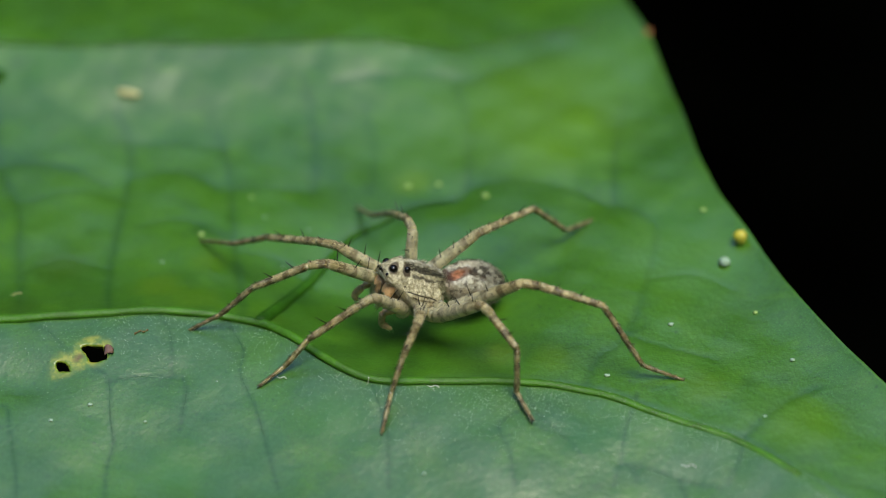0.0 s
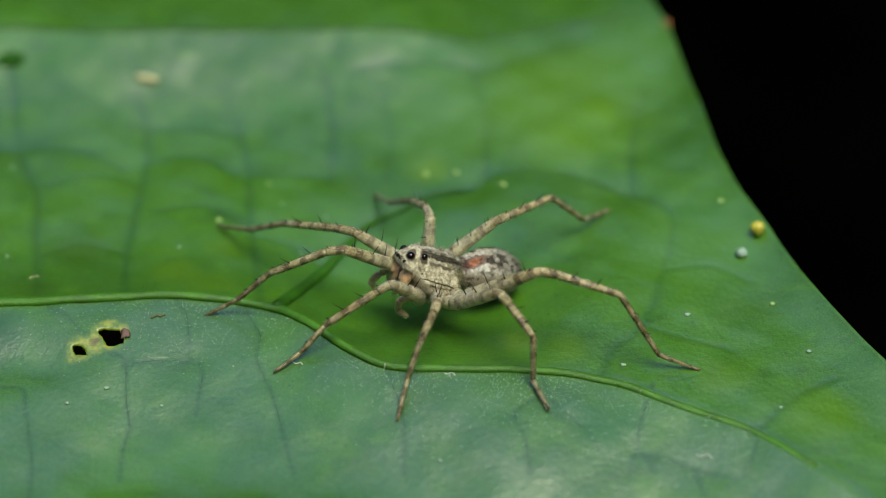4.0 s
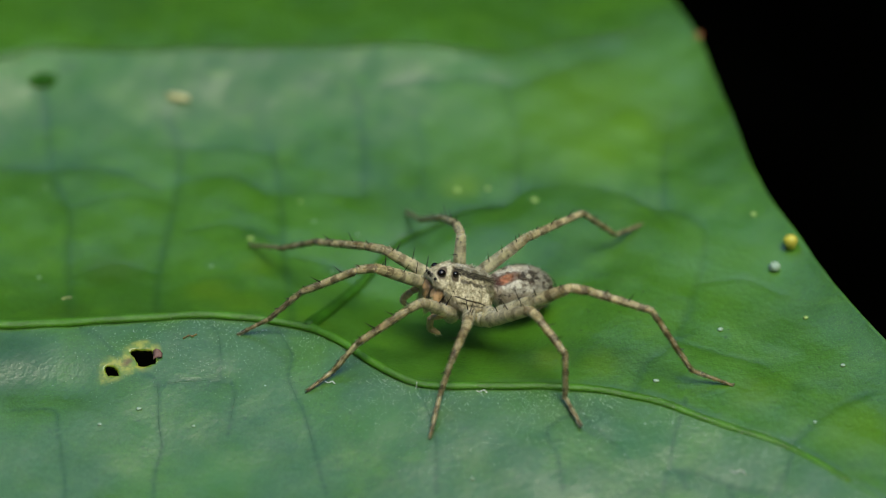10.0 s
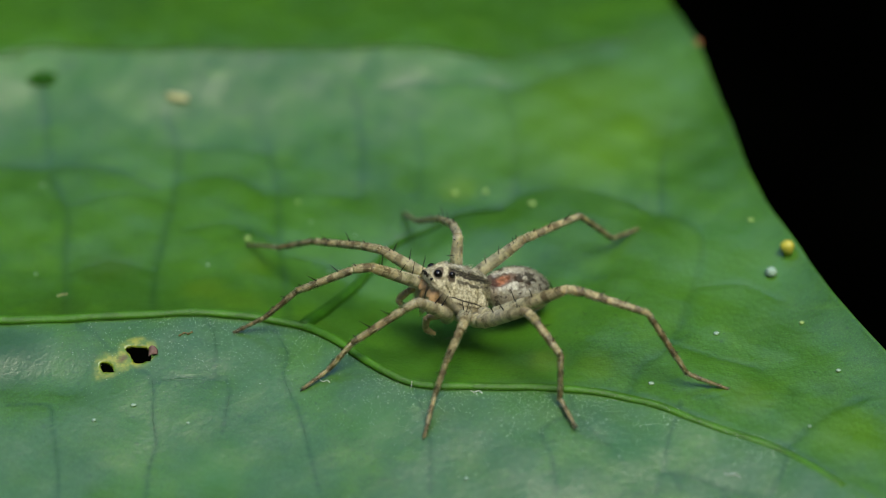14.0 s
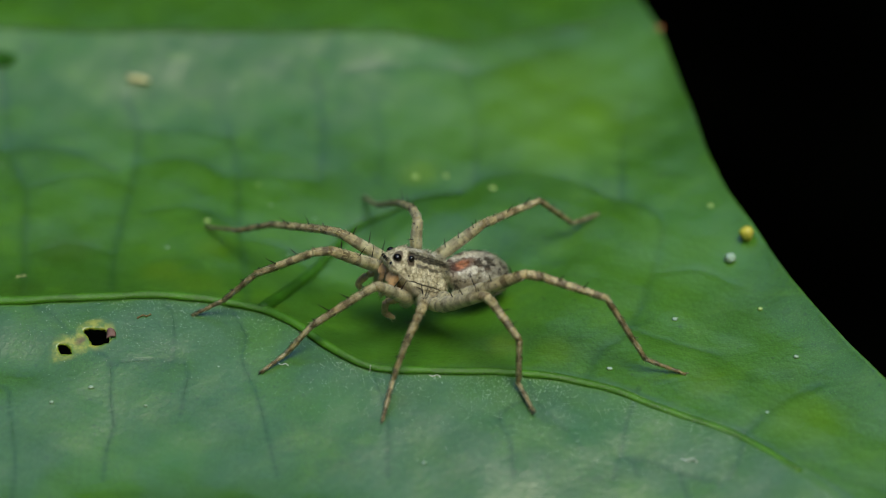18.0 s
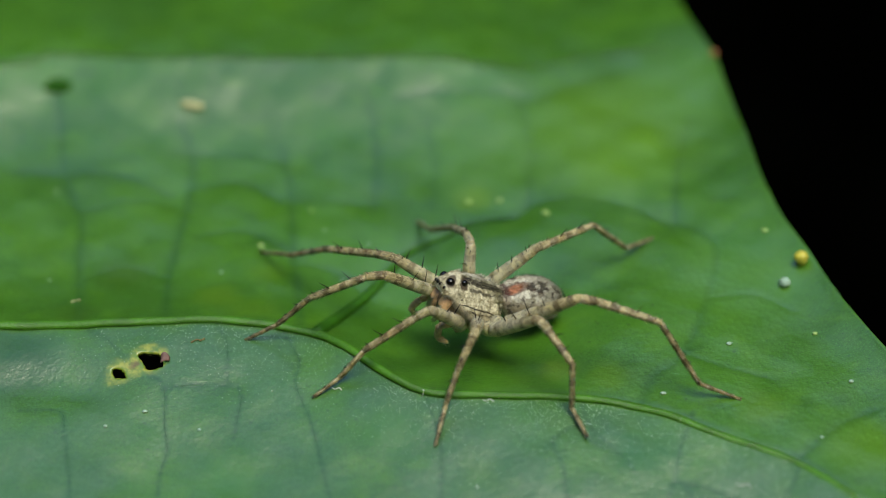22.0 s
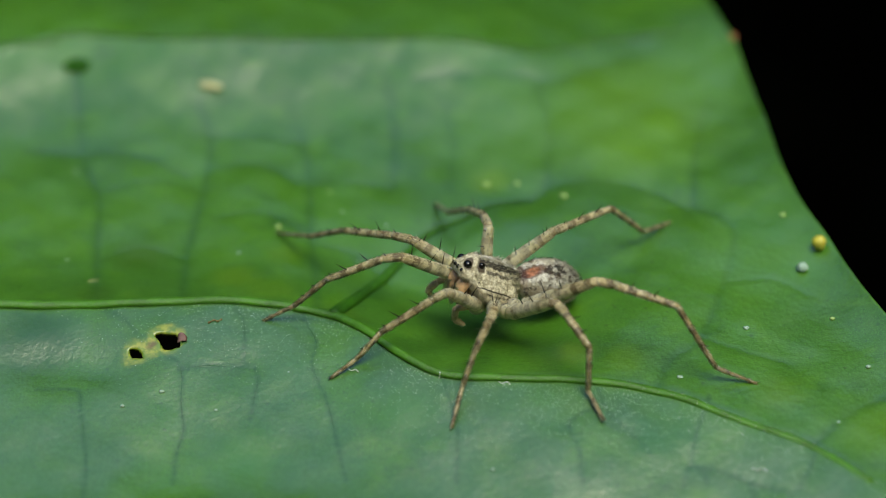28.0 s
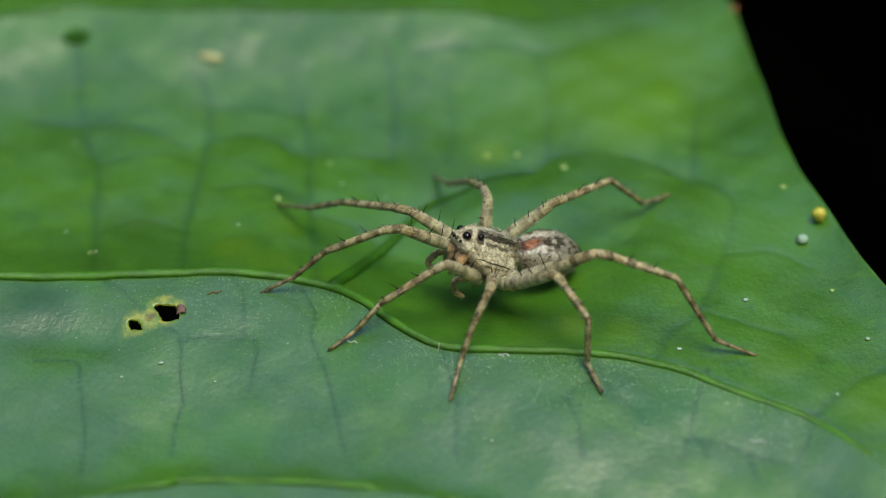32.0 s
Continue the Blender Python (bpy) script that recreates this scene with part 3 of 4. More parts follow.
MINOR_FAR = [
    [(3.25, 3.99), (4.73, 4.92), (7.2, 4.54), (9.23, 3.59), (10.73, 2.43)],
    [(-17.51, 4.88), (-14.8, 5.66), (-12.43, 4.92)],
    [(-11.74, 2.79), (-9.5, 3.16), (-7.15, 1.48)],
    [(-16.86, -0.44), (-15.09, 0.51), (-12.83, -0.37)],
    [(-7.22, 5.7), (-5.27, 5.57), (-3.47, 5.41)],
    [(-13.58, 9.44), (-10.7, 9.22), (-7.87, 8.83)],
    [(-6.68, 0.85), (-4.83, 0.09), (-3.42, -1.53)],
    [(11.91, -2.75), (13.91, -2.79), (15.58, -3.91)],
    [(10.41, -6.9), (12.44, -7.87), (14.28, -8.47)],
    [(-19.78, 13.69), (-19.43, 11.64), (-18.7, 7.63), (-17.95, 5.63), (-17.41, 3.92), (-17.17, 1.31), (-16.74, -2.31), (-16.38, -4.83)],
    [(-13.31, 11.49), (-12.56, 9.03), (-12.49, 6.64), (-12.54, 4.49), (-12.73, 2.13), (-12.86, -0.68), (-12.52, -4.73)],
    [(-8.19, 9.6), (-7.66, 7.29), (-7.42, 4.96), (-7.15, 1.48), (-6.8, -1.39), (-6.43, -5.16)],
    [(-4.09, 13.13), (-3.61, 11.02), (-3.39, 7.8), (-3.47, 5.41)],
    [(-0.9, 11.07), (-0.5, 7.97), (-0.7, 5.25)],
    [(3.69, 12.56), (4.09, 9.89), (4.04, 4.91)],
    [(10.81, 2.81), (12.53, 0.89), (11.91, -2.75), (10.41, -6.9), (9.07, -8.31), (8.36, -10.13)],
    [(-21.49, 8.07), (-20.05, 7.93), (-18.8, 7.74), (-16.19, 7.68), (-13.48, 6.27)],
    [(-12.3, 6.8), (-10.07, 7.17), (-8.01, 5.75)],
    [(14.48, -13.59), (15.46, -12.57), (16.82, -11.28), (18.28, -10.44)],
    [(10.81, 2.81), (11.26, 6.84), (12.16, 10.93)],
    [(-2.4, 12.74), (-0.7, 13.07), (2.7, 13.05), (4.7, 12.84), (6.52, 14.11), (9.13, 14.87)],
]
MINOR_NEAR = [
    [(-12.2, -8.8), (-10.4, -8.5), (-9, -8.5)],
    [(-15.8, -5.5), (-15, -6), (-14.3, -6.8)],
    [(-10.1, -5.1), (-9.6, -6.4), (-9.5, -8.5)],
    [(-7.2, -5.3), (-7, -5.8), (-6.4, -7.2), (-6.5, -8.5), (-5.8, -10.4), (-5.4, -11.9), (-4.8, -14.6)],
    [(-12.8, -8.1), (-12.2, -8.7), (-12, -10.7), (-11.8, -11.9), (-12, -13.1), (-12, -14.7)],
    [(-9, -8.5), (-8.8, -9.3), (-8.9, -10.2), (-9, -11.3)],
    [(-1, -9.1), (-0.6, -10.6), (-0.2, -12.2), (-0.2, -14.9)],
    [(5.1, -11.7), (4.5, -12.4), (4.9, -13.7), (5, -15.2)],
    [(5.8, -10.1), (6, -11.3), (6.5, -12.1), (7.3, -12.9)],
    [(6, -11.3), (5.1, -11.7)],
    [(10.5, -10.7), (10.2, -11.7), (9.8, -12.8), (9.5, -14.2), (9.1, -15.3)],
    [(14.8, -13.2), (14.4, -14.5), (13.8, -15.6)],
    [(-18.3, -9.9), (-16.6, -9.9), (-16.2, -11.3), (-15.7, -14), (-15.6, -16.1)],
    [(9.5, -14.2), (9.9, -14.5), (10.1, -15.1)],
    [(9.5, -14.3), (10.6, -14.6), (11.8, -15.1), (13.5, -15.8)],
    [(6.1, -12.3), (7.4, -13.1), (7.9, -14)],
    [(11.8, -15.1), (12.1, -16.4)],
]
FAINT = 9        # the first of the far ones hardly show


def puffing():
    """Lines that lie in folds of the blade: an array of points, with the width and depth of the fold."""
    out = []
    for lines, width, depth in (([BRANCH], 1.3, 0.16), (MINOR_FAR, 1.3, 0.075), (MINOR_NEAR, 0.8, 0.022)):
        for line in lines:
            out.append((np.array([p[:2] for p in smooth_line([(x, y, 0) for x, y in line], 0.2)]), width, depth))
    return out


FOLDS = puffing()


def reach_of(x, y, pts):
    """Squared distance of each place from a line of points."""
    d2 = np.full(len(x), 99.0)
    for px, py in pts:
        d2 = np.minimum(d2, (x - px) ** 2 + (y - py) ** 2)
    return d2


def vein_tissue(x, y):
    """How much of the darker tissue along the small veins there is at each place, 0 to 1."""
    out = np.zeros(len(x))
    for (pts, _, _), (width, most) in zip(FOLDS, [(0.30, 0.95)] + [(0.24, 0.35 if i < FAINT else 0.5) for i in range(len(MINOR_FAR))] + [(0.10, 0.9)] * len(MINOR_NEAR)):
        (x0, y0), (x1, y1) = pts.min(0) - 2.4 * width, pts.max(0) + 2.4 * width
        hit = np.nonzero((x > x0) & (x < x1) & (y > y0) & (y < y1))[0]
        if len(hit):
            out[hit] = np.maximum(out[hit], most * np.exp(-reach_of(x[hit], y[hit], pts) / width ** 2))
    return out


def surface_z(x, y):
    """The leaf's height with the folds along its small veins, between which the blade is puffed up."""
    x, y = np.asarray(x, float), np.asarray(y, float)
    z = leaf_z(x, y)
    flat_x, flat_y, flat_z = x.ravel(), y.ravel(), z.ravel()
    for pts, width, depth in FOLDS:
        reach = 2.4 * width
        (x0, y0), (x1, y1) = pts.min(0) - reach, pts.max(0) + reach
        hit = np.nonzero((flat_x > x0) & (flat_x < x1) & (flat_y > y0) & (flat_y < y1))[0]
        if len(hit):
            d2 = reach_of(flat_x[hit], flat_y[hit], pts)
            flat_z[hit] -= depth * np.exp(-d2 / width ** 2) + 0.4 * depth * np.exp(-d2 / 0.16 ** 2)
    return flat_z.reshape(z.shape)


leaf = tagged(new("leaf"), "large glossy green leaf with raised veins and two chewed holes", "leaf")


def hole_outline(ang, size):
    """How far the ragged rim lies out from a hole's centre, round the compass."""
    corners = BIG_RIM if size > 0.5 else SMALL_RIM
    a = np.array([math.radians(p[0]) for p in corners])
    r = np.array([p[1] for p in corners])
    return np.interp(ang, a, r, period=2 * math.pi) + 0.035 * np.sin(9 * ang) + 0.025 * np.sin(17 * ang + 1)


BIG_RIM = [(-171.65, 0.62), (-144.44, 0.56), (-128.13, 0.58), (-114.27, 0.65), (-103.57, 0.76), (-95.6, 0.88), (-78.98, 0.83), (-61.73, 0.85), (-46.51, 0.94), (-34.49, 1.08), (-27.06, 1.02), (-18.83, 0.97), (-10.02, 0.96), (-1, 0.96), (7.92, 0.87), (18.72, 0.8), (31.05, 0.77), (43.97, 0.77), (62.44, 0.65), (85.66, 0.62), (107.29, 0.7), (123.08, 0.84), (132.15, 0.92), (139.67, 1.02), (145.82, 1.13), (150.84, 1.25), (158.1, 1), (169.56, 0.78)]        # degrees, share of the half size
SMALL_RIM = [(-159.06, 0.64), (-133.13, 0.78), (-94.41, 0.65), (-55.45, 0.79), (-35.6, 1.1), (-25.85, 1.48), (-24.31, 1.23), (-22.11, 0.98), (-18.6, 0.73), (-11.9, 0.49), (17.57, 0.31), (71.46, 0.34), (101.67, 0.56), (113.55, 0.83), (123.44, 0.89), (131.56, 0.97), (138.05, 1.07), (143.23, 1.17), (155.12, 0.89), (174.21, 0.69)]


def blade():
    ys = np.concatenate([np.linspace(-48, -20, 36)[:-1], np.linspace(-20, 24, 320)[:-1], np.linspace(24, 46, 30)])
    far_x = np.linspace(0, 1, 30)[:-1]
    near_x = np.linspace(0, 1, 340)
    xs = []
    for y in ys:
        e = float(curve_at(EDGE, y))
        left = -62 + 24 * (y / 48) ** 4
        xs.append(np.concatenate([left + (-25 - left) * far_x, -25 + (e + 25) * near_x]))
    x = np.array(xs)
    y = np.repeat(ys[:, None], x.shape[1], 1)
    for hx, hy, rx, ry in HOLES:
        dx, dy = x - hx, y - hy
        rad = hole_outline(np.arctan2(dy, dx), rx)
        d = np.hypot(dx / rx, dy / ry) / rad
        inside = (d < 1) & (d > 0.68)
        scale = np.where(inside, 1 / np.maximum(d, 1e-6), 1.0)
        x, y = hx + dx * scale, hy + dy * scale
    z = surface_z(x, y)
    cut = np.zeros(x.shape, bool)
    for hx, hy, rx, ry in HOLES:
        dx, dy = x - hx, y - hy
        rad = hole_outline(np.arctan2(dy, dx), rx)
        cut |= np.hypot(dx / rx, dy / ry) / rad < 0.97
    r, c = x.shape
    idx = np.arange(r * c).reshape(r, c)
    keep = ~(cut[:-1, :-1] | cut[1:, :-1] | cut[:-1, 1:] | cut[1:, 1:])
    quads = np.stack([idx[:-1, :-1], idx[:-1, 1:], idx[1:, 1:], idx[1:, :-1]], -1)[keep]
    me = bpy.data.meshes.new("blade")
    me.from_pydata(np.stack([x, y, z], -1).reshape(-1, 3) * MM, [], quads.tolist())
    me.polygons.foreach_set("use_smooth", [True] * len(me.polygons))
    me.attributes.new("vein_tissue", "FLOAT", "POINT").data.foreach_set("value", vein_tissue(x.ravel(), y.ravel()))
    away = curve_at(MAIN_VEIN, x) - y
    sheen = np.clip(away / 0.6, 0, 1) + 1.5 * np.exp(-((away + 0.36) / 0.2) ** 2)        # bluish sky sheen painted in front of the main vein, with a pale line behind
    me.attributes.new("sky_sheen", "FLOAT", "POINT").data.foreach_set("value", sheen.ravel())
    bm = bmesh.new()
    bm.from_mesh(me)
    bmesh.ops.delete(bm, geom=[v for v in bm.verts if not v.link_faces], context="VERTS")
    bm.to_mesh(me)
    bm.free()
    me.materials.append(LEAF)
    ob = new("blade", me)
    ob.parent = leaf
    thick = ob.modifiers.new("thickness", "SOLIDIFY")
    thick.thickness, thick.offset = 0.22 * MM, -1.0
    return ob


def on_leaf(x, y, lift=0.0):
    return Vector((x, y, float(surface_z([x], [y])[0]) + lift))


def vein(line, r0, r1, material, name, label, lift, flat=0.8, taper=0.0, sink=0.0):
    """A vein on the leaf: a flattened rod along a line of (x, y), half sunk in the blade."""
    pts = smooth_line([(x, y, 0) for x, y in line], 0.35)
    n = len(pts)
    pts = [on_leaf(p.x, p.y, lift - (sink * max(0.0, (p.x - 6) / 16))) for p in pts]
    rad = [(r0 + (r1 - r0) * i / (n - 1)) * (1 + 0.10 * noise.noise(p * 1.3)) for i, p in enumerate(pts)]
    if taper:
        rad = [r * max(0.12, min(1.0, 0.35 + i / (taper * n), 0.2 + (n - 1 - i) / (taper * n))) for i, r in enumerate(rad)]
    return part(name, sweep(Geo(), pts, rad, 10, flat=flat), material, leaf, label)


blade()
vein([p for p in MAIN_VEIN if -60 < p[0] < 24], 0.30, 0.17, VEIN, "main_vein", "raised yellow-green vein", 0.05, 0.75, 0.0, 0.2)
vein([p for p in NEAR_VEIN if -60 < p[0] < 24], 0.20, 0.16, VEIN, "side_vein", "raised yellow-green vein", 0.02)
vein([p for p in FAR_VEIN if -60 < p[0] < 13], 0.14, 0.12, FAR_RIB, "side_vein", "dark green side vein", 0.0)
vein(BRANCH, 0.34, 0.05, BRANCH_VEIN, "branch_vein", "dark green branch vein", 0.06, 0.9)
for i, line in enumerate(MINOR_FAR):
    vein(line, 0.10, 0.07, MINOR, "minor_vein", "", -0.06 if i < FAINT else -0.055, 0.55, 0.25)
for line in MINOR_NEAR:
    vein(line, 0.04, 0.025, MINOR_DARK, "minor_vein", "", -0.014, 0.6, 0.3)


def dead_flap():
    """The curled dry shred at the rim of the larger hole."""
    hx, hy, rx, ry = HOLES[0]
    g = Geo()
    v = []
    for i in range(7):
        for k in range(5):
            s, t = i / 6, k / 4
            x = hx + rx * (0.75 + 0.55 * s)
            y = hy + ry * (-0.35 + 0.75 * t) * (1 - 0.55 * s)
            v.append((x, y, float(leaf_z(x, y)) + 0.03 + 0.16 * math.sin(math.pi * s) * (0.4 + t)))
    f = [(i * 5 + k, i * 5 + k + 1, i * 5 + k + 6, i * 5 + k + 5) for i in range(6) for k in range(4)]
    ob = part("dead_shred", g.add(v, f), DEAD, leaf, "dry purplish-brown shred at the hole")
    ob.modifiers.new("thickness", "SOLIDIFY").thickness = 0.05 * MM
    return ob


dead_flap()
x, y = (-19.76, 13.79)
part("dark_pit", ball(Geo(), on_leaf(x, y, -0.02), (0.85, 0.62, 0.16), 16, 8, 0.4, 5), PIT, leaf, "dark green pit")
x, y = (13.76, 15.76)
part("rust_spot", ball(Geo(), on_leaf(x, y, -0.03), (0.16, 0.3, 0.08), 12, 8, 0.4, 2), ORANGE, leaf, "rusty spot at the leaf edge")


# ---- the spider ----
spider = tagged(new("spider"), "grey-brown hairy wolf spider standing on the leaf with spread banded legs", "spider")
spider.matrix_world = pose(*(v * MM for v in (0.88, -5.81, -1.73)), 0, 0, 194)
BODY_POSE = pose(*(v * MM for v in (-0.049, -0.721, 3.347)), 12.88, -20.45, 5.99)      # the head is held high, the near side turned up
# stations along the carapace: x, half width, top, bottom
CARAPACE_FORM = [(-1.80, 0.30, 0.12, -0.36), (-1.70, 0.66, 0.34, -0.62), (-1.40, 0.98, 0.60, -0.78), (-0.90, 1.08, 0.81, -0.84), (-0.30, 1.10, 0.94, -0.82),
                 (0.20, 1.02, 1.01, -0.70), (0.60, 0.90, 1.05, -0.30), (0.90, 0.78, 0.97, 0.0), (1.12, 0.70, 0.83, 0.12), (1.28, 0.56, 0.62, 0.22), (1.34, 0.30, 0.48, 0.34)]


def carapace_point(s, a):
    """A point of the carapace at station x = s and angle a round it (0 to the left side, 90 degrees on top): steep flanks under a narrow rounded back."""
    w, top, low = (float(curve_at([(r[0], r[k]) for r in CARAPACE_FORM], s)) for k in (1, 2, 3))
    c, d = math.cos(a), math.sin(a)
    mid = low + 0.28 * (top - low)
    if d > 0:
        return Vector((s, math.copysign(w * (1 - 0.5 * d) * abs(c) ** 0.35, c), mid + (top - mid) * d ** 0.9))
    return Vector((s, w * math.copysign(abs(c) ** 0.75, c), mid - (mid - low) * abs(d) ** 0.9))


def carapace():
    g, seg = Geo(), 48
    stations = np.concatenate([np.linspace(-1.80, -1.4, 8)[:-1], np.linspace(-1.4, 1.0, 26)[:-1], np.linspace(1.0, 1.34, 9)])
    v = [carapace_point(s, 2 * math.pi * k / seg) for s in stations for k in range(seg)]
    v = [p + 0.03 * noise.noise(p * 2.5) * Vector((0, p.y, p.z)) for p in v]
    n = len(stations)
    f = [(i * seg + k, (i + 1) * seg + k, (i + 1) * seg + (k + 1) % seg, i * seg + (k + 1) % seg) for i in range(n - 1) for k in range(seg)]
    f += [tuple(range(seg)), tuple(reversed(range((n - 1) * seg, n * seg)))]
    body = part("cephalothorax", g.add(v, f), CARAPACE, spider, "striped grey-brown cephalothorax with pale hair")
    body.matrix_basis = BODY_POSE
    for y in (0.34, -0.34):
        part("large_eye", ball(Geo(), (0.97, y, 0.73), (0.20, 0.20, 0.20), 20, 12), EYE, body, "glossy black eye")
    for y in (0.52, -0.52):
        part("rear_eye", ball(Geo(), (0.38, y, 0.81), (0.15, 0.14, 0.14), 18, 12), EYE, body, "glossy black eye")
    for x, y, z in ((1.31, 0.12, 0.55), (1.31, -0.12, 0.55), (1.24, 0.42, 0.49), (1.24, -0.42, 0.49)):
        part("small_eye", ball(Geo(), (x, y, z), (0.095, 0.095, 0.095), 12, 8), EYE, body, "small black eye")
    rng = random.Random(4)
    for y in (0.32, -0.32):
        a, b, c = Vector((0.74, y * 1.2, 0.20)), Vector((0.98, y * 1.25, -0.28)), Vector((0.96, y * 1.1, -1.0))
        pts = smooth_line([a, b, c], 0.08)
        jaw = part("jaw", sweep(Geo(), pts, [0.31 - 0.10 * abs(2 * i / (len(pts) - 1) - 0.8) ** 2 for i in range(len(pts))], 18), JAW, spider, "tawny hairy jaw")
        jaw.matrix_basis = BODY_POSE
        fang = smooth_line([c, c + Vector((0.02, 0, -0.14)), c + Vector((-0.1, -y * 0.5, -0.22))], 0.05)
        part("fang", sweep(Geo(), fang, [0.07 * (1 - 0.8 * i / (len(fang) - 1)) for i in range(len(fang))], 8), SPINE, jaw, "dark fang")
        beard = Geo()
        for i in range(650):
            t, ang = rng.random(), rng.uniform(-1.4, 0.55)
            p = a.lerp(b, 2 * t) if t < 0.5 else b.lerp(c, 2 * t - 1)
            out = Vector((math.cos(ang), math.sin(ang), 0))
            bristle(beard, p + out * 0.27, out * 0.5 + Vector((0.1, rng.uniform(-0.3, 0.3), -1.0)), rng.uniform(0.18, 0.42), 0.010)
        tagged(part("hair", beard, PALE_HAIR, jaw, "pale hair down the jaw"), kind="stuff")
    hair = Geo()
    for i in range(4600):
        s, a = rng.uniform(-1.72, 1.3), rng.uniform(-0.45, math.pi + 0.3)
        p = carapace_point(s, a)
        if any(math.hypot(p.x - ex, abs(p.y) - ey) < 0.2 for ex, ey in ((0.97, 0.36), (0.38, 0.54))):
            continue
        out = Vector((0, p.y, p.z + 0.2)).normalized()
        flow = Vector((0.25 if s > 0.9 else -0.5, 0, -0.55 * abs(math.cos(a)))) + 0.5 * Vector((noise.noise(p * 1.3), 0, noise.noise(p * 1.3 + Vector((7, 3, 1)))))
        way = out * rng.uniform(0.05, 0.28) + flow + Vector([rng.uniform(-0.15, 0.15) for _ in range(3)])
        bristle(hair, p, way, rng.uniform(0.14, 0.32), 0.0105)
    tagged(part("hair", hair, CARAPACE_HAIR, body, "short pale and brown hair"), kind="stuff")
    fringe = Geo()
    for i in range(1700):
        s, side = rng.uniform(-1.5, 0.9), rng.choice((1, 1, -1))
        p = carapace_point(s, math.radians(rng.uniform(-55, -8)) if side > 0 else math.radians(rng.uniform(188, 220)))
        way = Vector((rng.uniform(-0.5, 0.4), side * rng.uniform(0.4, 0.9), rng.uniform(-1.0, 0.0)))
        bristle(fringe, p, way, rng.uniform(0.2, 0.5), 0.009)
    tagged(part("hair_fringe", fringe, PALE_HAIR, body, "long pale hair over the leg bases"), kind="stuff")
    # the plate under the body that carries the legs, and the waist behind it
    plate = part("sternum", ball(Geo(), (-0.3, 0, -0.72), (1.15, 0.78, 0.34), 20, 10, 0.1), PALP, spider, "pale underside plate")
    plate.matrix_basis = BODY_POSE
    waist = part("waist", sweep(Geo(), [Vector((-1.45, 0, -0.05)), Vector((-1.7, 0, -0.1)), Vector((-1.95, 0, -0.05))], [0.34, 0.27, 0.34], 12), PALP, spider)
    waist.matrix_basis = BODY_POSE


ABDOMEN_POSE = BODY_POSE @ pose(*(v * MM for v in (-3.22, 0.0, 0.02)), 0, -3, 3)


def abdomen_point(th, ph):
    """Ovoid: blunt at the front, tapering to the rear."""
    x = math.cos(th)
    w = math.sin(th) * (1.0 - 0.10 * x - 0.10 * x * x)
    return Vector((1.68 * x, 1.06 * w * math.cos(ph), (1.0 if math.sin(ph) > 0 else 1.22) * w * math.sin(ph)))


def abdomen():
    g, seg, rings = Geo(), 36, 26
    v = []
    for i in range(rings + 1):
        for k in range(seg):
            p = abdomen_point(math.pi * i / rings, 2 * math.pi * k / seg)
            v.append(p * (1 + 0.035 * noise.noise(p * 1.8)))
    f = [(i * seg + k, i * seg + (k + 1) % seg, (i + 1) * seg + (k + 1) % seg, (i + 1) * seg + k) for i in range(rings) for k in range(seg)]
    ob = part("abdomen", g.add(v, f), ABDOMEN, spider, "mottled grey abdomen with a rusty heart mark")
    ob.matrix_basis = ABDOMEN_POSE
    rng = random.Random(9)
    hair = Geo()
    for i in range(4600):
        th, ph = math.acos(rng.uniform(-1, 0.95)), rng.uniform(-0.6, math.pi + 0.6)
        p = abdomen_point(th, ph)
        way = p.normalized() * rng.uniform(0.08, 0.25) + Vector((-0.7, 0, 0)) + Vector([rng.uniform(-0.3, 0.3) for _ in range(3)])
        bristle(hair, p, way, rng.uniform(0.14, 0.34), 0.012)
    tagged(part("hair", hair, ABDOMEN_HAIR, ob, "short pale and brown hair"), kind="stuff")
    for y, z in ((0.14, -0.1), (-0.14, -0.1), (0.0, -0.26)):
        part("spinneret", limb((-1.45, y, z), (-1.80, y * 1.4, z - 0.08), 0.12, 0.06), PALE_HAIR, ob, "small pale spinneret")


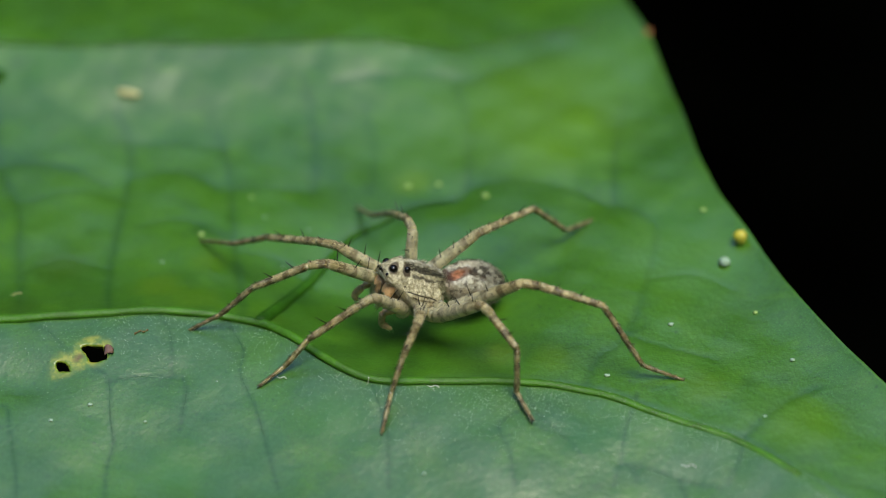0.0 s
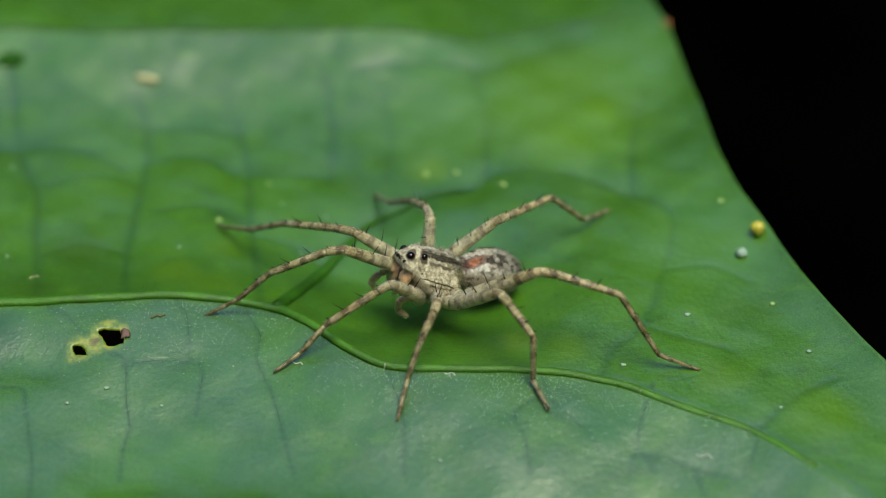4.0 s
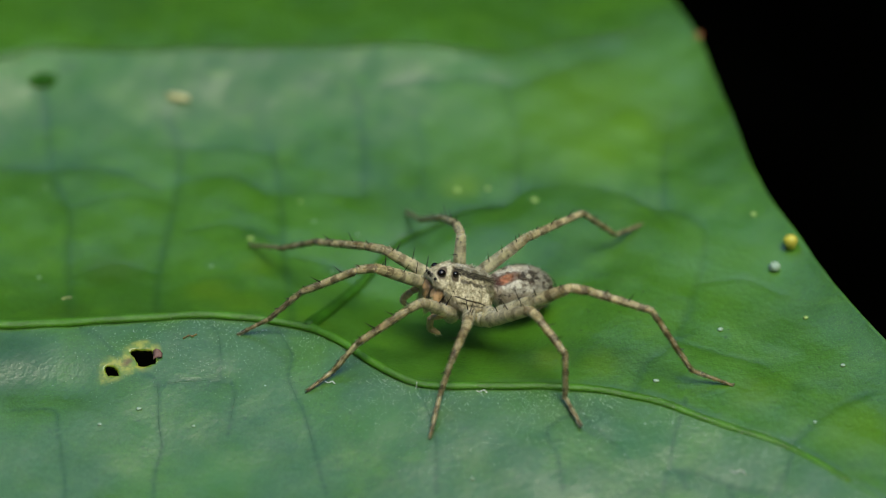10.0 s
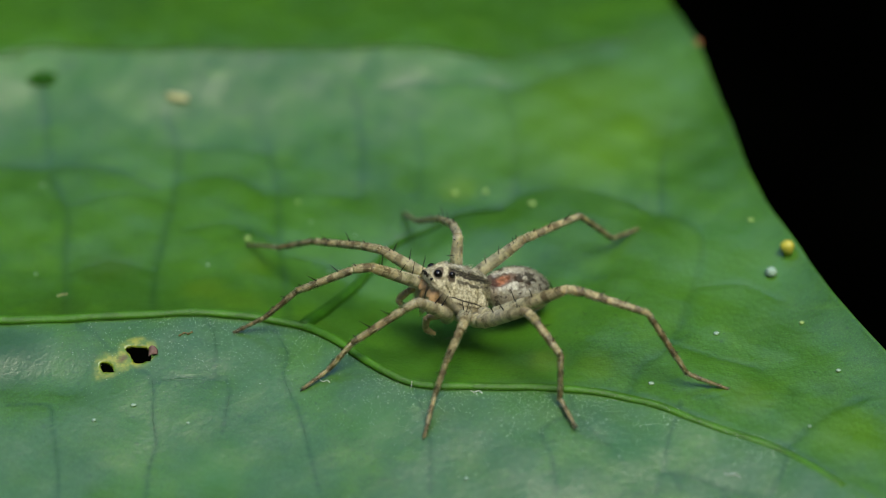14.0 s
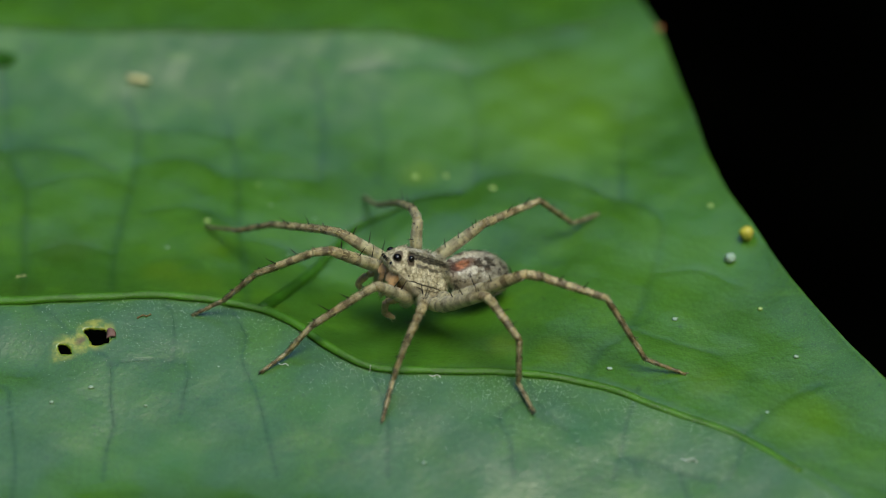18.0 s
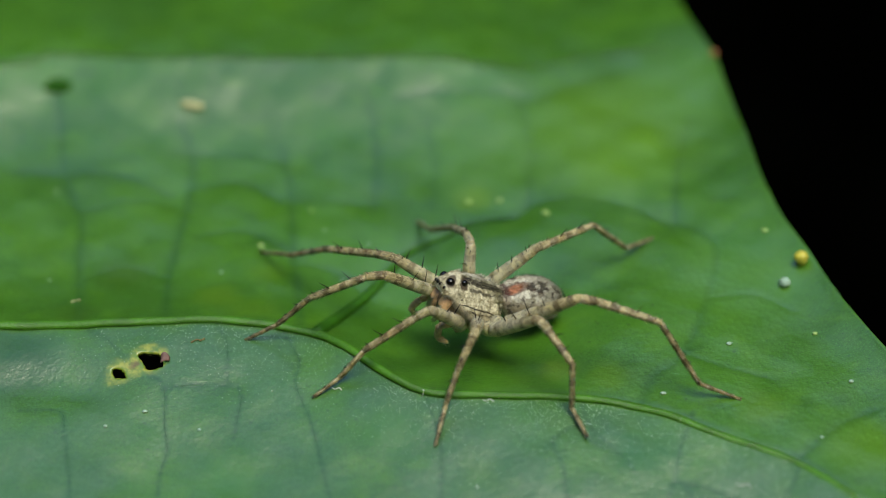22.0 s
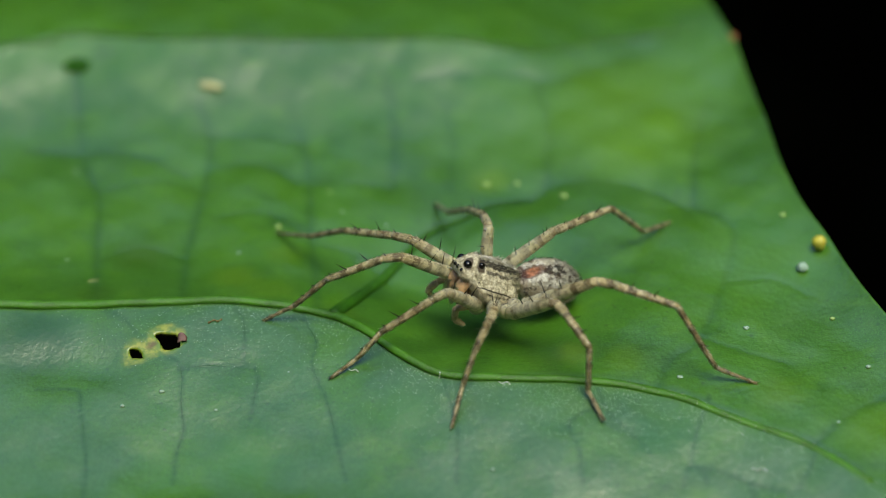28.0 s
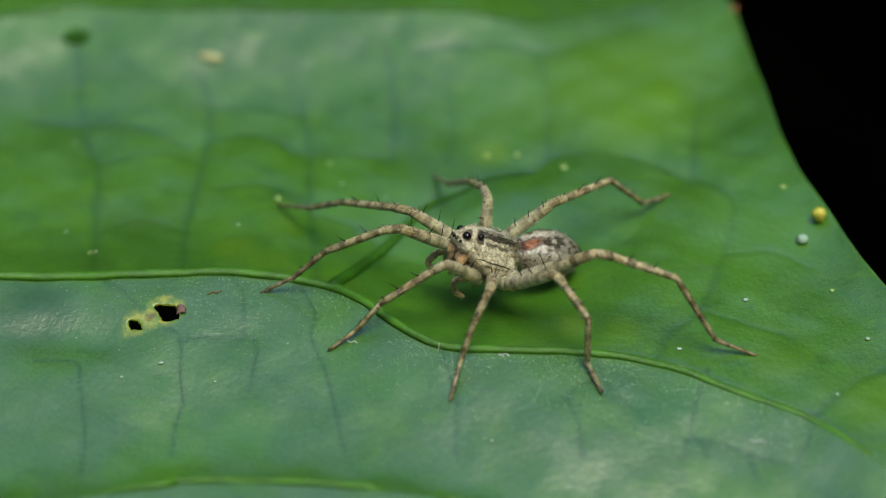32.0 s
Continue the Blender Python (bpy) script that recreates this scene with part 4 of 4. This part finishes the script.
# joints of each leg, from the body to the tip
LEGS = {
    "left_1": [(0.28, 0.32, 2.69), (1.89, 1.23, 4.58), (2.45, 1.27, 4.38), (4.81, 1.32, 2.98), (5.98, 1.39, 1.68), (7.20, 1.75, 1.19)],
    "left_2": [(-0.42, 0.46, 2.69), (0.34, 3.05, 4.73), (0.60, 3.48, 4.68), (1.41, 4.16, 3.63), (2.05, 4.67, 2.28), (2.85, 6.00, 1.25)],
    "left_3": [(-0.93, 1.11, 2.69), (-2.34, 3.21, 4.83), (-2.57, 3.70, 4.73), (-3.28, 5.30, 3.93), (-3.12, 5.91, 2.03), (-3.34, 7.43, 1.77)],
    "left_4": [(-1.38, 1.15, 2.90), (-4.12, 3.17, 5.63), (-4.79, 3.44, 5.53), (-7.23, 4.81, 5.00), (-8.69, 6.22, 2.39), (-10.37, 6.77, 1.62)],
    "right_1": [(0.52, -1.63, 2.69), (3.46, -0.75, 5.23), (4.17, -0.93, 5.13), (6.63, -1.53, 3.91), (8.03, -1.87, 2.40), (9.46, -2.19, 1.50)],
    "right_2": [(0.07, -1.63, 2.69), (2.60, -2.44, 4.63), (3.24, -3.24, 4.33), (5.10, -5.54, 3.12), (6.39, -7.05, 1.78), (7.57, -9.38, 0.30)],
    "right_3": [(-0.48, -1.63, 2.69), (-0.86, -2.45, 4.73), (-0.89, -3.45, 4.53), (-0.65, -5.08, 3.60), (-0.27, -7.64, 1.46), (-0.19, -10.10, 0.00)],
    "right_4": [(-1.04, -1.63, 2.69), (-3.68, -1.79, 4.43), (-4.29, -2.08, 4.33), (-6.74, -3.23, 3.99), (-8.58, -3.78, 1.80), (-10.27, -4.94, 1.10)],
}
NAMES = ("femur", "patella", "tibia", "metatarsus", "tarsus")
RADII = ((0.30, 0.215), (0.195, 0.185), (0.170, 0.138), (0.128, 0.102), (0.090, 0.055))
# spines: segment, place along it, length
SPINES = ((0, 0.38, 0.74), (0, 0.60, 0.70), (0, 0.86, 0.6), (0, 0.92, 0.26), (1, 0.85, 0.26), (2, 0.25, 0.55), (2, 0.62, 0.66), (2, 0.9, 0.22), (3, 0.3, 0.26), (3, 0.65, 0.22))


def leg(key, joints, seed):
    rng = random.Random(seed)
    j = [Vector(p) for p in joints]
    hub = Vector((j[0].x * 0.85, -0.75 + (j[0].y + 0.75) * 0.4, j[0].z - 0.7))
    ob = part("leg", limb(hub, j[0], 0.34, 0.30), LEG, spider, "hairy pale leg with dark brown rings")
    u = 0.0
    hair = Geo()
    for i, (name, (r0, r1)) in enumerate(zip(NAMES, RADII)):
        a, b = j[i], j[i + 1]
        if i == 0:
            r0 += 0.05 if key.startswith("left_3") or key.startswith("left_4") else 0.0
        part(name, limb(a, b + (b - a).normalized() * (0.05 if i < 4 else 0), r0, r1, (0.10, 0.04, 0.07, 0.02, 0.02)[i], u, 12), LEG, ob)
        d = (b - a).normalized()
        s = d.orthogonal().normalized()
        q = d.cross(s)
        for k in range(int((b - a).length * (45, 110, 130, 110, 90)[i])):
            t, ang = rng.random(), rng.uniform(0, 6.283)
            out = math.cos(ang) * s + math.sin(ang) * q
            p = a.lerp(b, t) + out * (r0 + (r1 - r0) * t) * 0.98
            way = out * rng.uniform(0.2, 0.6) + d * 0.9 + Vector([rng.uniform(-0.15, 0.15) for _ in range(3)])
            long = rng.uniform(0.2, 0.4) if i == 0 and t < 0.35 and rng.random() < 0.5 else rng.uniform(0.09, 0.22)
            bristle(hair, p, way, long, 0.013, (u + t * (b - a).length, ang / 6.283))
        u += (b - a).length
    tagged(part("hair", hair, LEG_HAIR, ob, "fine pale and brown hair"), kind="stuff")
    for i, t, length in SPINES:
        a, b = j[i], j[i + 1]
        d = (b - a).normalized()
        up = (Vector((0, 0, 1)) - d * d.z)
        up = up.normalized() if up.length > 0.2 else d.orthogonal().normalized()
        up = (up + d.cross(up) * rng.uniform(-0.5, 0.5)).normalized()
        r = RADII[i][0] + (RADII[i][1] - RADII[i][0]) * t
        p = a.lerp(b, t) + up * r * 0.85
        way = up * 0.9 + d * rng.uniform(0.2, 0.5)
        tip = p + way.normalized() * length
        line = [p.lerp(tip, s / 4) for s in range(5)]
        part("spine", sweep(Geo(), line, [0.026, 0.025, 0.020, 0.013, 0.005], 6), SPINE, ob, "stiff black spine")
    a, b = j[4], j[5]
    d = (b - a).normalized()
    for w in (0.04, -0.04):
        claw = [b - d * 0.03, b + d * 0.05 + Vector((w, w, -0.02)), b + d * 0.09 + Vector((w, w, -0.06))]
        part("claw", sweep(Geo(), claw, [0.03, 0.02, 0.006], 6), SPINE, ob, "tiny dark claw")


PALPS = {
    "left": [(0.61, 0.49, 2.94), (1.31, 0.43, 2.84), (1.35, 0.25, 2.04), (0.90, 0.34, 1.69)],
    "right": [(0.91, -1.57, 2.94), (1.67, -1.57, 2.74), (2.06, -1.71, 2.24), (1.95, -1.72, 1.84)],
}


def palp(joints):
    j = [Vector(p) for p in joints]
    ob = part("pedipalp", limb(j[0], j[1], 0.17, 0.15), PALP, spider, "short pale feeler beside the jaws")
    part("tibia", limb(j[1], j[2], 0.15, 0.14), PALP, ob)
    part("tarsus", limb(j[2], j[3], 0.15, 0.08, 0.2), PALP, ob)
    hair = Geo()
    rng = random.Random(int(j[0].y * 100))
    for a, b in zip(j, j[1:]):
        for k in range(45):
            out = Vector([rng.uniform(-1, 1) for _ in range(3)]).normalized()
            bristle(hair, a.lerp(b, rng.random()) + out * 0.13, out + (b - a).normalized() * 0.6, rng.uniform(0.08, 0.18), 0.006)
    tagged(part("pale_hair", hair, PALE_HAIR, ob, "fine pale hair"), kind="stuff")


carapace()
abdomen()
for seed, (key, joints) in enumerate(LEGS.items()):
    leg(key, joints, seed + 20)
for joints in PALPS.values():
    palp(joints)


# ---- what lies on the leaf ----
def loose(name, geo, material, label, category, group=""):
    """A small thing lying on the leaf, with its origin at its own foot."""
    low = min(p[2] for p in geo.v)
    cx, cy = (sum(p[k] for p in geo.v) / len(geo.v) for k in (0, 1))
    geo.v = [(x - cx, y - cy, z - low) for x, y, z in geo.v]
    ob = part(name, geo, material)
    ob.location = on_leaf(cx, cy, -0.02) * MM
    return tagged(ob, label, category, group)


x, y = (-12.78, 12.27)
loose("bud_scale", ball(Geo(), (x, y, 0), (0.62, 0.26, 0.14), 16, 10, 0.35, 3, -0.3), CREAM, "pale cream dry scale lying on the leaf", "plant scrap")
x, y = (16.20, -1.09)
loose("insect_egg", ball(Geo(), (x, y, 0), (0.33, 0.33, 0.36), 16, 12, 0.15, 8), YELLOW, "round yellow insect egg near the leaf edge", "insect egg")
x, y = (15.36, -2.24)
loose("insect_egg", ball(Geo(), (x, y, 0), (0.27, 0.26, 0.2), 14, 10, 0.2, 6), WHITE, "white insect egg beside the yellow one", "insect egg")
x, y = (-10.92, -6.16)
pts = smooth_line([(x - 0.28, y - 0.15, 0.03), (x, y + 0.02, 0.06), (x + 0.12, y - 0.05, 0.05), (x + 0.3, y + 0.1, 0.03)], 0.05)
loose("plant_crumb", sweep(Geo(), pts, [0.034 + 0.014 * math.sin(i * 1.7) for i in range(len(pts))], 7), BROWN, "thin brown crumb of dry plant", "plant crumb")
x, y = (-16.89, -2.30)
pts = smooth_line([(x - 0.22, y - 0.1, 0.03), (x, y, 0.05), (x + 0.22, y + 0.06, 0.03)], 0.05)
loose("plant_crumb", sweep(Geo(), pts, [0.024 + 0.010 * math.sin(i) for i in range(len(pts))], 7), CREAM, "thin pale crumb of dry plant", "plant crumb")
SPECKS = [(12.46, -6.28), (17.48, -8.76), (-10.42, -0.07), (9.33, -9.55), (-18.32, -0.69), (-14.5, -10.8), (-10.5, -10.9), (1.3, -14.4), (-7.5, -8.9), (-12.9, -10), (7.7, -13.6), (6.1, -11.4), (4.75, 3.83), (1.1, 5.32), (2.57, 5.21), (14.83, 1.45), (-6.46, 4.9), (-8.71, 1.94), (-18.94, 6.43), (-5.77, 3.3), (16.33, -5.53), (15.8, -12.16), (1.8, -10.2), (-0.1, 0.39), (-3.68, 2.41), (-4.83, -0.19)]
for i, (x, y) in enumerate(SPECKS):
    size = (0.16, 0.15, 0.10, 0.16, 0.09, 0.13, 0.10, 0.11, 0.07, 0.15, 0.06, 0.07, 0.22, 0.2, 0.18, 0.18, 0.12, 0.2, 0.1, 0.1, 0.14, 0.1, 0.07, 0.07, 0.1, 0.08)[i % 26]
    kind = GREENISH if i in (12, 13, 14, 15, 16, 17, 20) else WHITE
    word = "pale yellow-green dust grain on the leaf" if kind is GREENISH else "white dust grain on the leaf"
    loose("dust_grain", ball(Geo(), (x, y, 0), (size * 0.8, size * 0.62, size * 0.4), 10, 6, 0.5, i), kind, word, "dust grain", "dust grains on the leaf")
CURLS = [(12.3, -14.6), (1.8, -10.1), (-4.7, -8.9), (-1, -9.8)]
for i, (x, y) in enumerate(CURLS):
    size = (0.30, 0.26, 0.22, 0.16)[i]
    up = 0.45 if i == 3 else 0.08
    pts = smooth_line([(x - size, y + 0.12, 0.02), (x - 0.3 * size, y - 0.02, 0.02 + up * 0.3), (x + 0.4 * size, y + 0.03, 0.04 + up * 0.7), (x + size, y - 0.14, 0.02 + up)], 0.04)
    if i == 3:
        pts = smooth_line([(x, y, 0), (x + 0.04, y, 0.2), (x + 0.06, y + 0.02, 0.42)], 0.05)
    loose("silk_shred", sweep(Geo(), pts, [0.018 + 0.006 * math.sin(2.1 * k) for k in range(len(pts))], 6), SILK, "white curled shred of silk on the leaf", "silk shred")


def grains():
    """Tiny bright grains scattered on the near slope of the main vein."""
    rng = random.Random(77)
    g = Geo()
    for i in range(19000):
        x = rng.uniform(-19, 19)
        d = 0.25 - rng.expovariate(0.62)
        y = float(curve_at(MAIN_VEIN, x)) + d
        if d < -4.6 or noise.noise(Vector((x * 0.35, y * 0.5, 2))) < rng.uniform(-0.6, 0.35) or rng.random() < max(0.0, (-9 - x) / 9):
            continue
        if any(math.hypot((x - hx) / rx, (y - hy) / ry) < 1.5 for hx, hy, rx, ry in HOLES):
            continue
        p = on_leaf(x, y, 0.0)
        if d > -0.25 and rng.random() < 0.7:
            continue
        if d > -0.25:
            p.z += 0.15 * math.sqrt(max(0.0, 1 - (d / 0.25) ** 2))
        r = 0.007 + 0.018 * rng.random() ** 4
        g.add([p + Vector((r, 0, 0)), p + Vector((0, r, 0)), p + Vector((-r, 0, 0)), p + Vector((0, -r, 0)), p + Vector((0, 0, 1.3 * r)), p - Vector((0, 0, r))],
              [(0, 1, 4), (1, 2, 4), (2, 3, 4), (3, 0, 4), (1, 0, 5), (2, 1, 5), (3, 2, 5), (0, 3, 5)])
    tagged(part("leaf_grains", g, GRAIN), "tiny bright grains scattered on the leaf", "grains", kind="stuff")


grains()


# ---- the dark surroundings ----
def ground():
    g = Geo()
    v, f = [(0, 0, 0)], []
    for i, r in enumerate((0.5, 1, 2, 4, 8, 20, 60, 200)):
        for k in range(48):
            a = 2 * math.pi * k / 48
            p = Vector((r * math.cos(a), r * math.sin(a), 0))
            v.append((p.x * 1000, p.y * 1000, 60 * noise.noise(p * 0.8)))
    f += [(0, 1 + k, 1 + (k + 1) % 48) for k in range(48)]
    f += [(1 + i * 48 + k, 1 + (i + 1) * 48 + k, 1 + (i + 1) * 48 + (k + 1) % 48, 1 + i * 48 + (k + 1) % 48) for i in range(7) for k in range(48)]
    # The near-black colour stands in for shade on the litter.
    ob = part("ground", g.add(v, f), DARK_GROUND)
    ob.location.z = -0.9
    tagged(ob, "litter under the plant, coloured near black for deep shade", "ground", kind="structure")


def woods():
    """The wall of woods round the clearing, its shade put into the colour, with an uneven top."""
    v, f, n, rows = [], [], 180, 14
    for i in range(rows + 1):
        for k in range(n):
            a = 2 * math.pi * k / n
            d = Vector((math.cos(a), math.sin(a), 0))
            # Rim heights are set to shape how much sky reaches the leaf.
            top = 7600 - 2700 * max(0.0, 0.85 * d.y - 0.5 * d.x) + 900 * noise.noise(d * 4) + 500 * noise.noise(d * 14)
            r = 6000 + 500 * noise.noise(d * 3 + Vector((0, 0, i * 0.4)))
            v.append((r * d.x, r * d.y, -1000 + (top + 1000) * i / rows))
    f = [(i * n + k, i * n + (k + 1) % n, (i + 1) * n + (k + 1) % n, (i + 1) * n + k) for i in range(rows) for k in range(n)]
    tagged(part("backdrop", Geo().add(v, f), DARK_WOODS), "woods round the clearing, coloured near black for deep shade", "woods", kind="structure")


def far_leaf():
    """A leaf well behind and below, out of focus, with shade put into its dark green."""
    top = tagged(new("background_leaf"), "dark green leaf in shade far behind", "leaf")
    top.location = (0.08, 0.372, -0.188)
    v, f, n, m = [], [], 24, 12
    for i in range(n + 1):
        s = i / n
        half = 80 * math.sin(math.pi * min(1, s * 0.97 + 0.015)) ** 0.7
        for k in range(m + 1):
            w = 2 * k / m - 1
            v.append((-170 + 340 * s, half * w, 14 * abs(w) ** 1.5 - 40 * (s - 0.5) ** 2))
    f = [(i * (m + 1) + k, (i + 1) * (m + 1) + k, (i + 1) * (m + 1) + k + 1, i * (m + 1) + k + 1) for i in range(n) for k in range(m)]
    b = part("blade", Geo().add(v, f), FAR_LEAF, top)
    b.modifiers.new("thickness", "SOLIDIFY").thickness = 0.4 * MM
    pts = [Vector((-170 + 34 * i, 0, 0.4 - 40 * (i / 10 - 0.5) ** 2)) for i in range(11)]
    part("midrib", sweep(Geo(), pts, [1.6 - 0.1 * i for i in range(11)], 8), FAR_LEAF, top)


far_leaf()
ground()
woods()
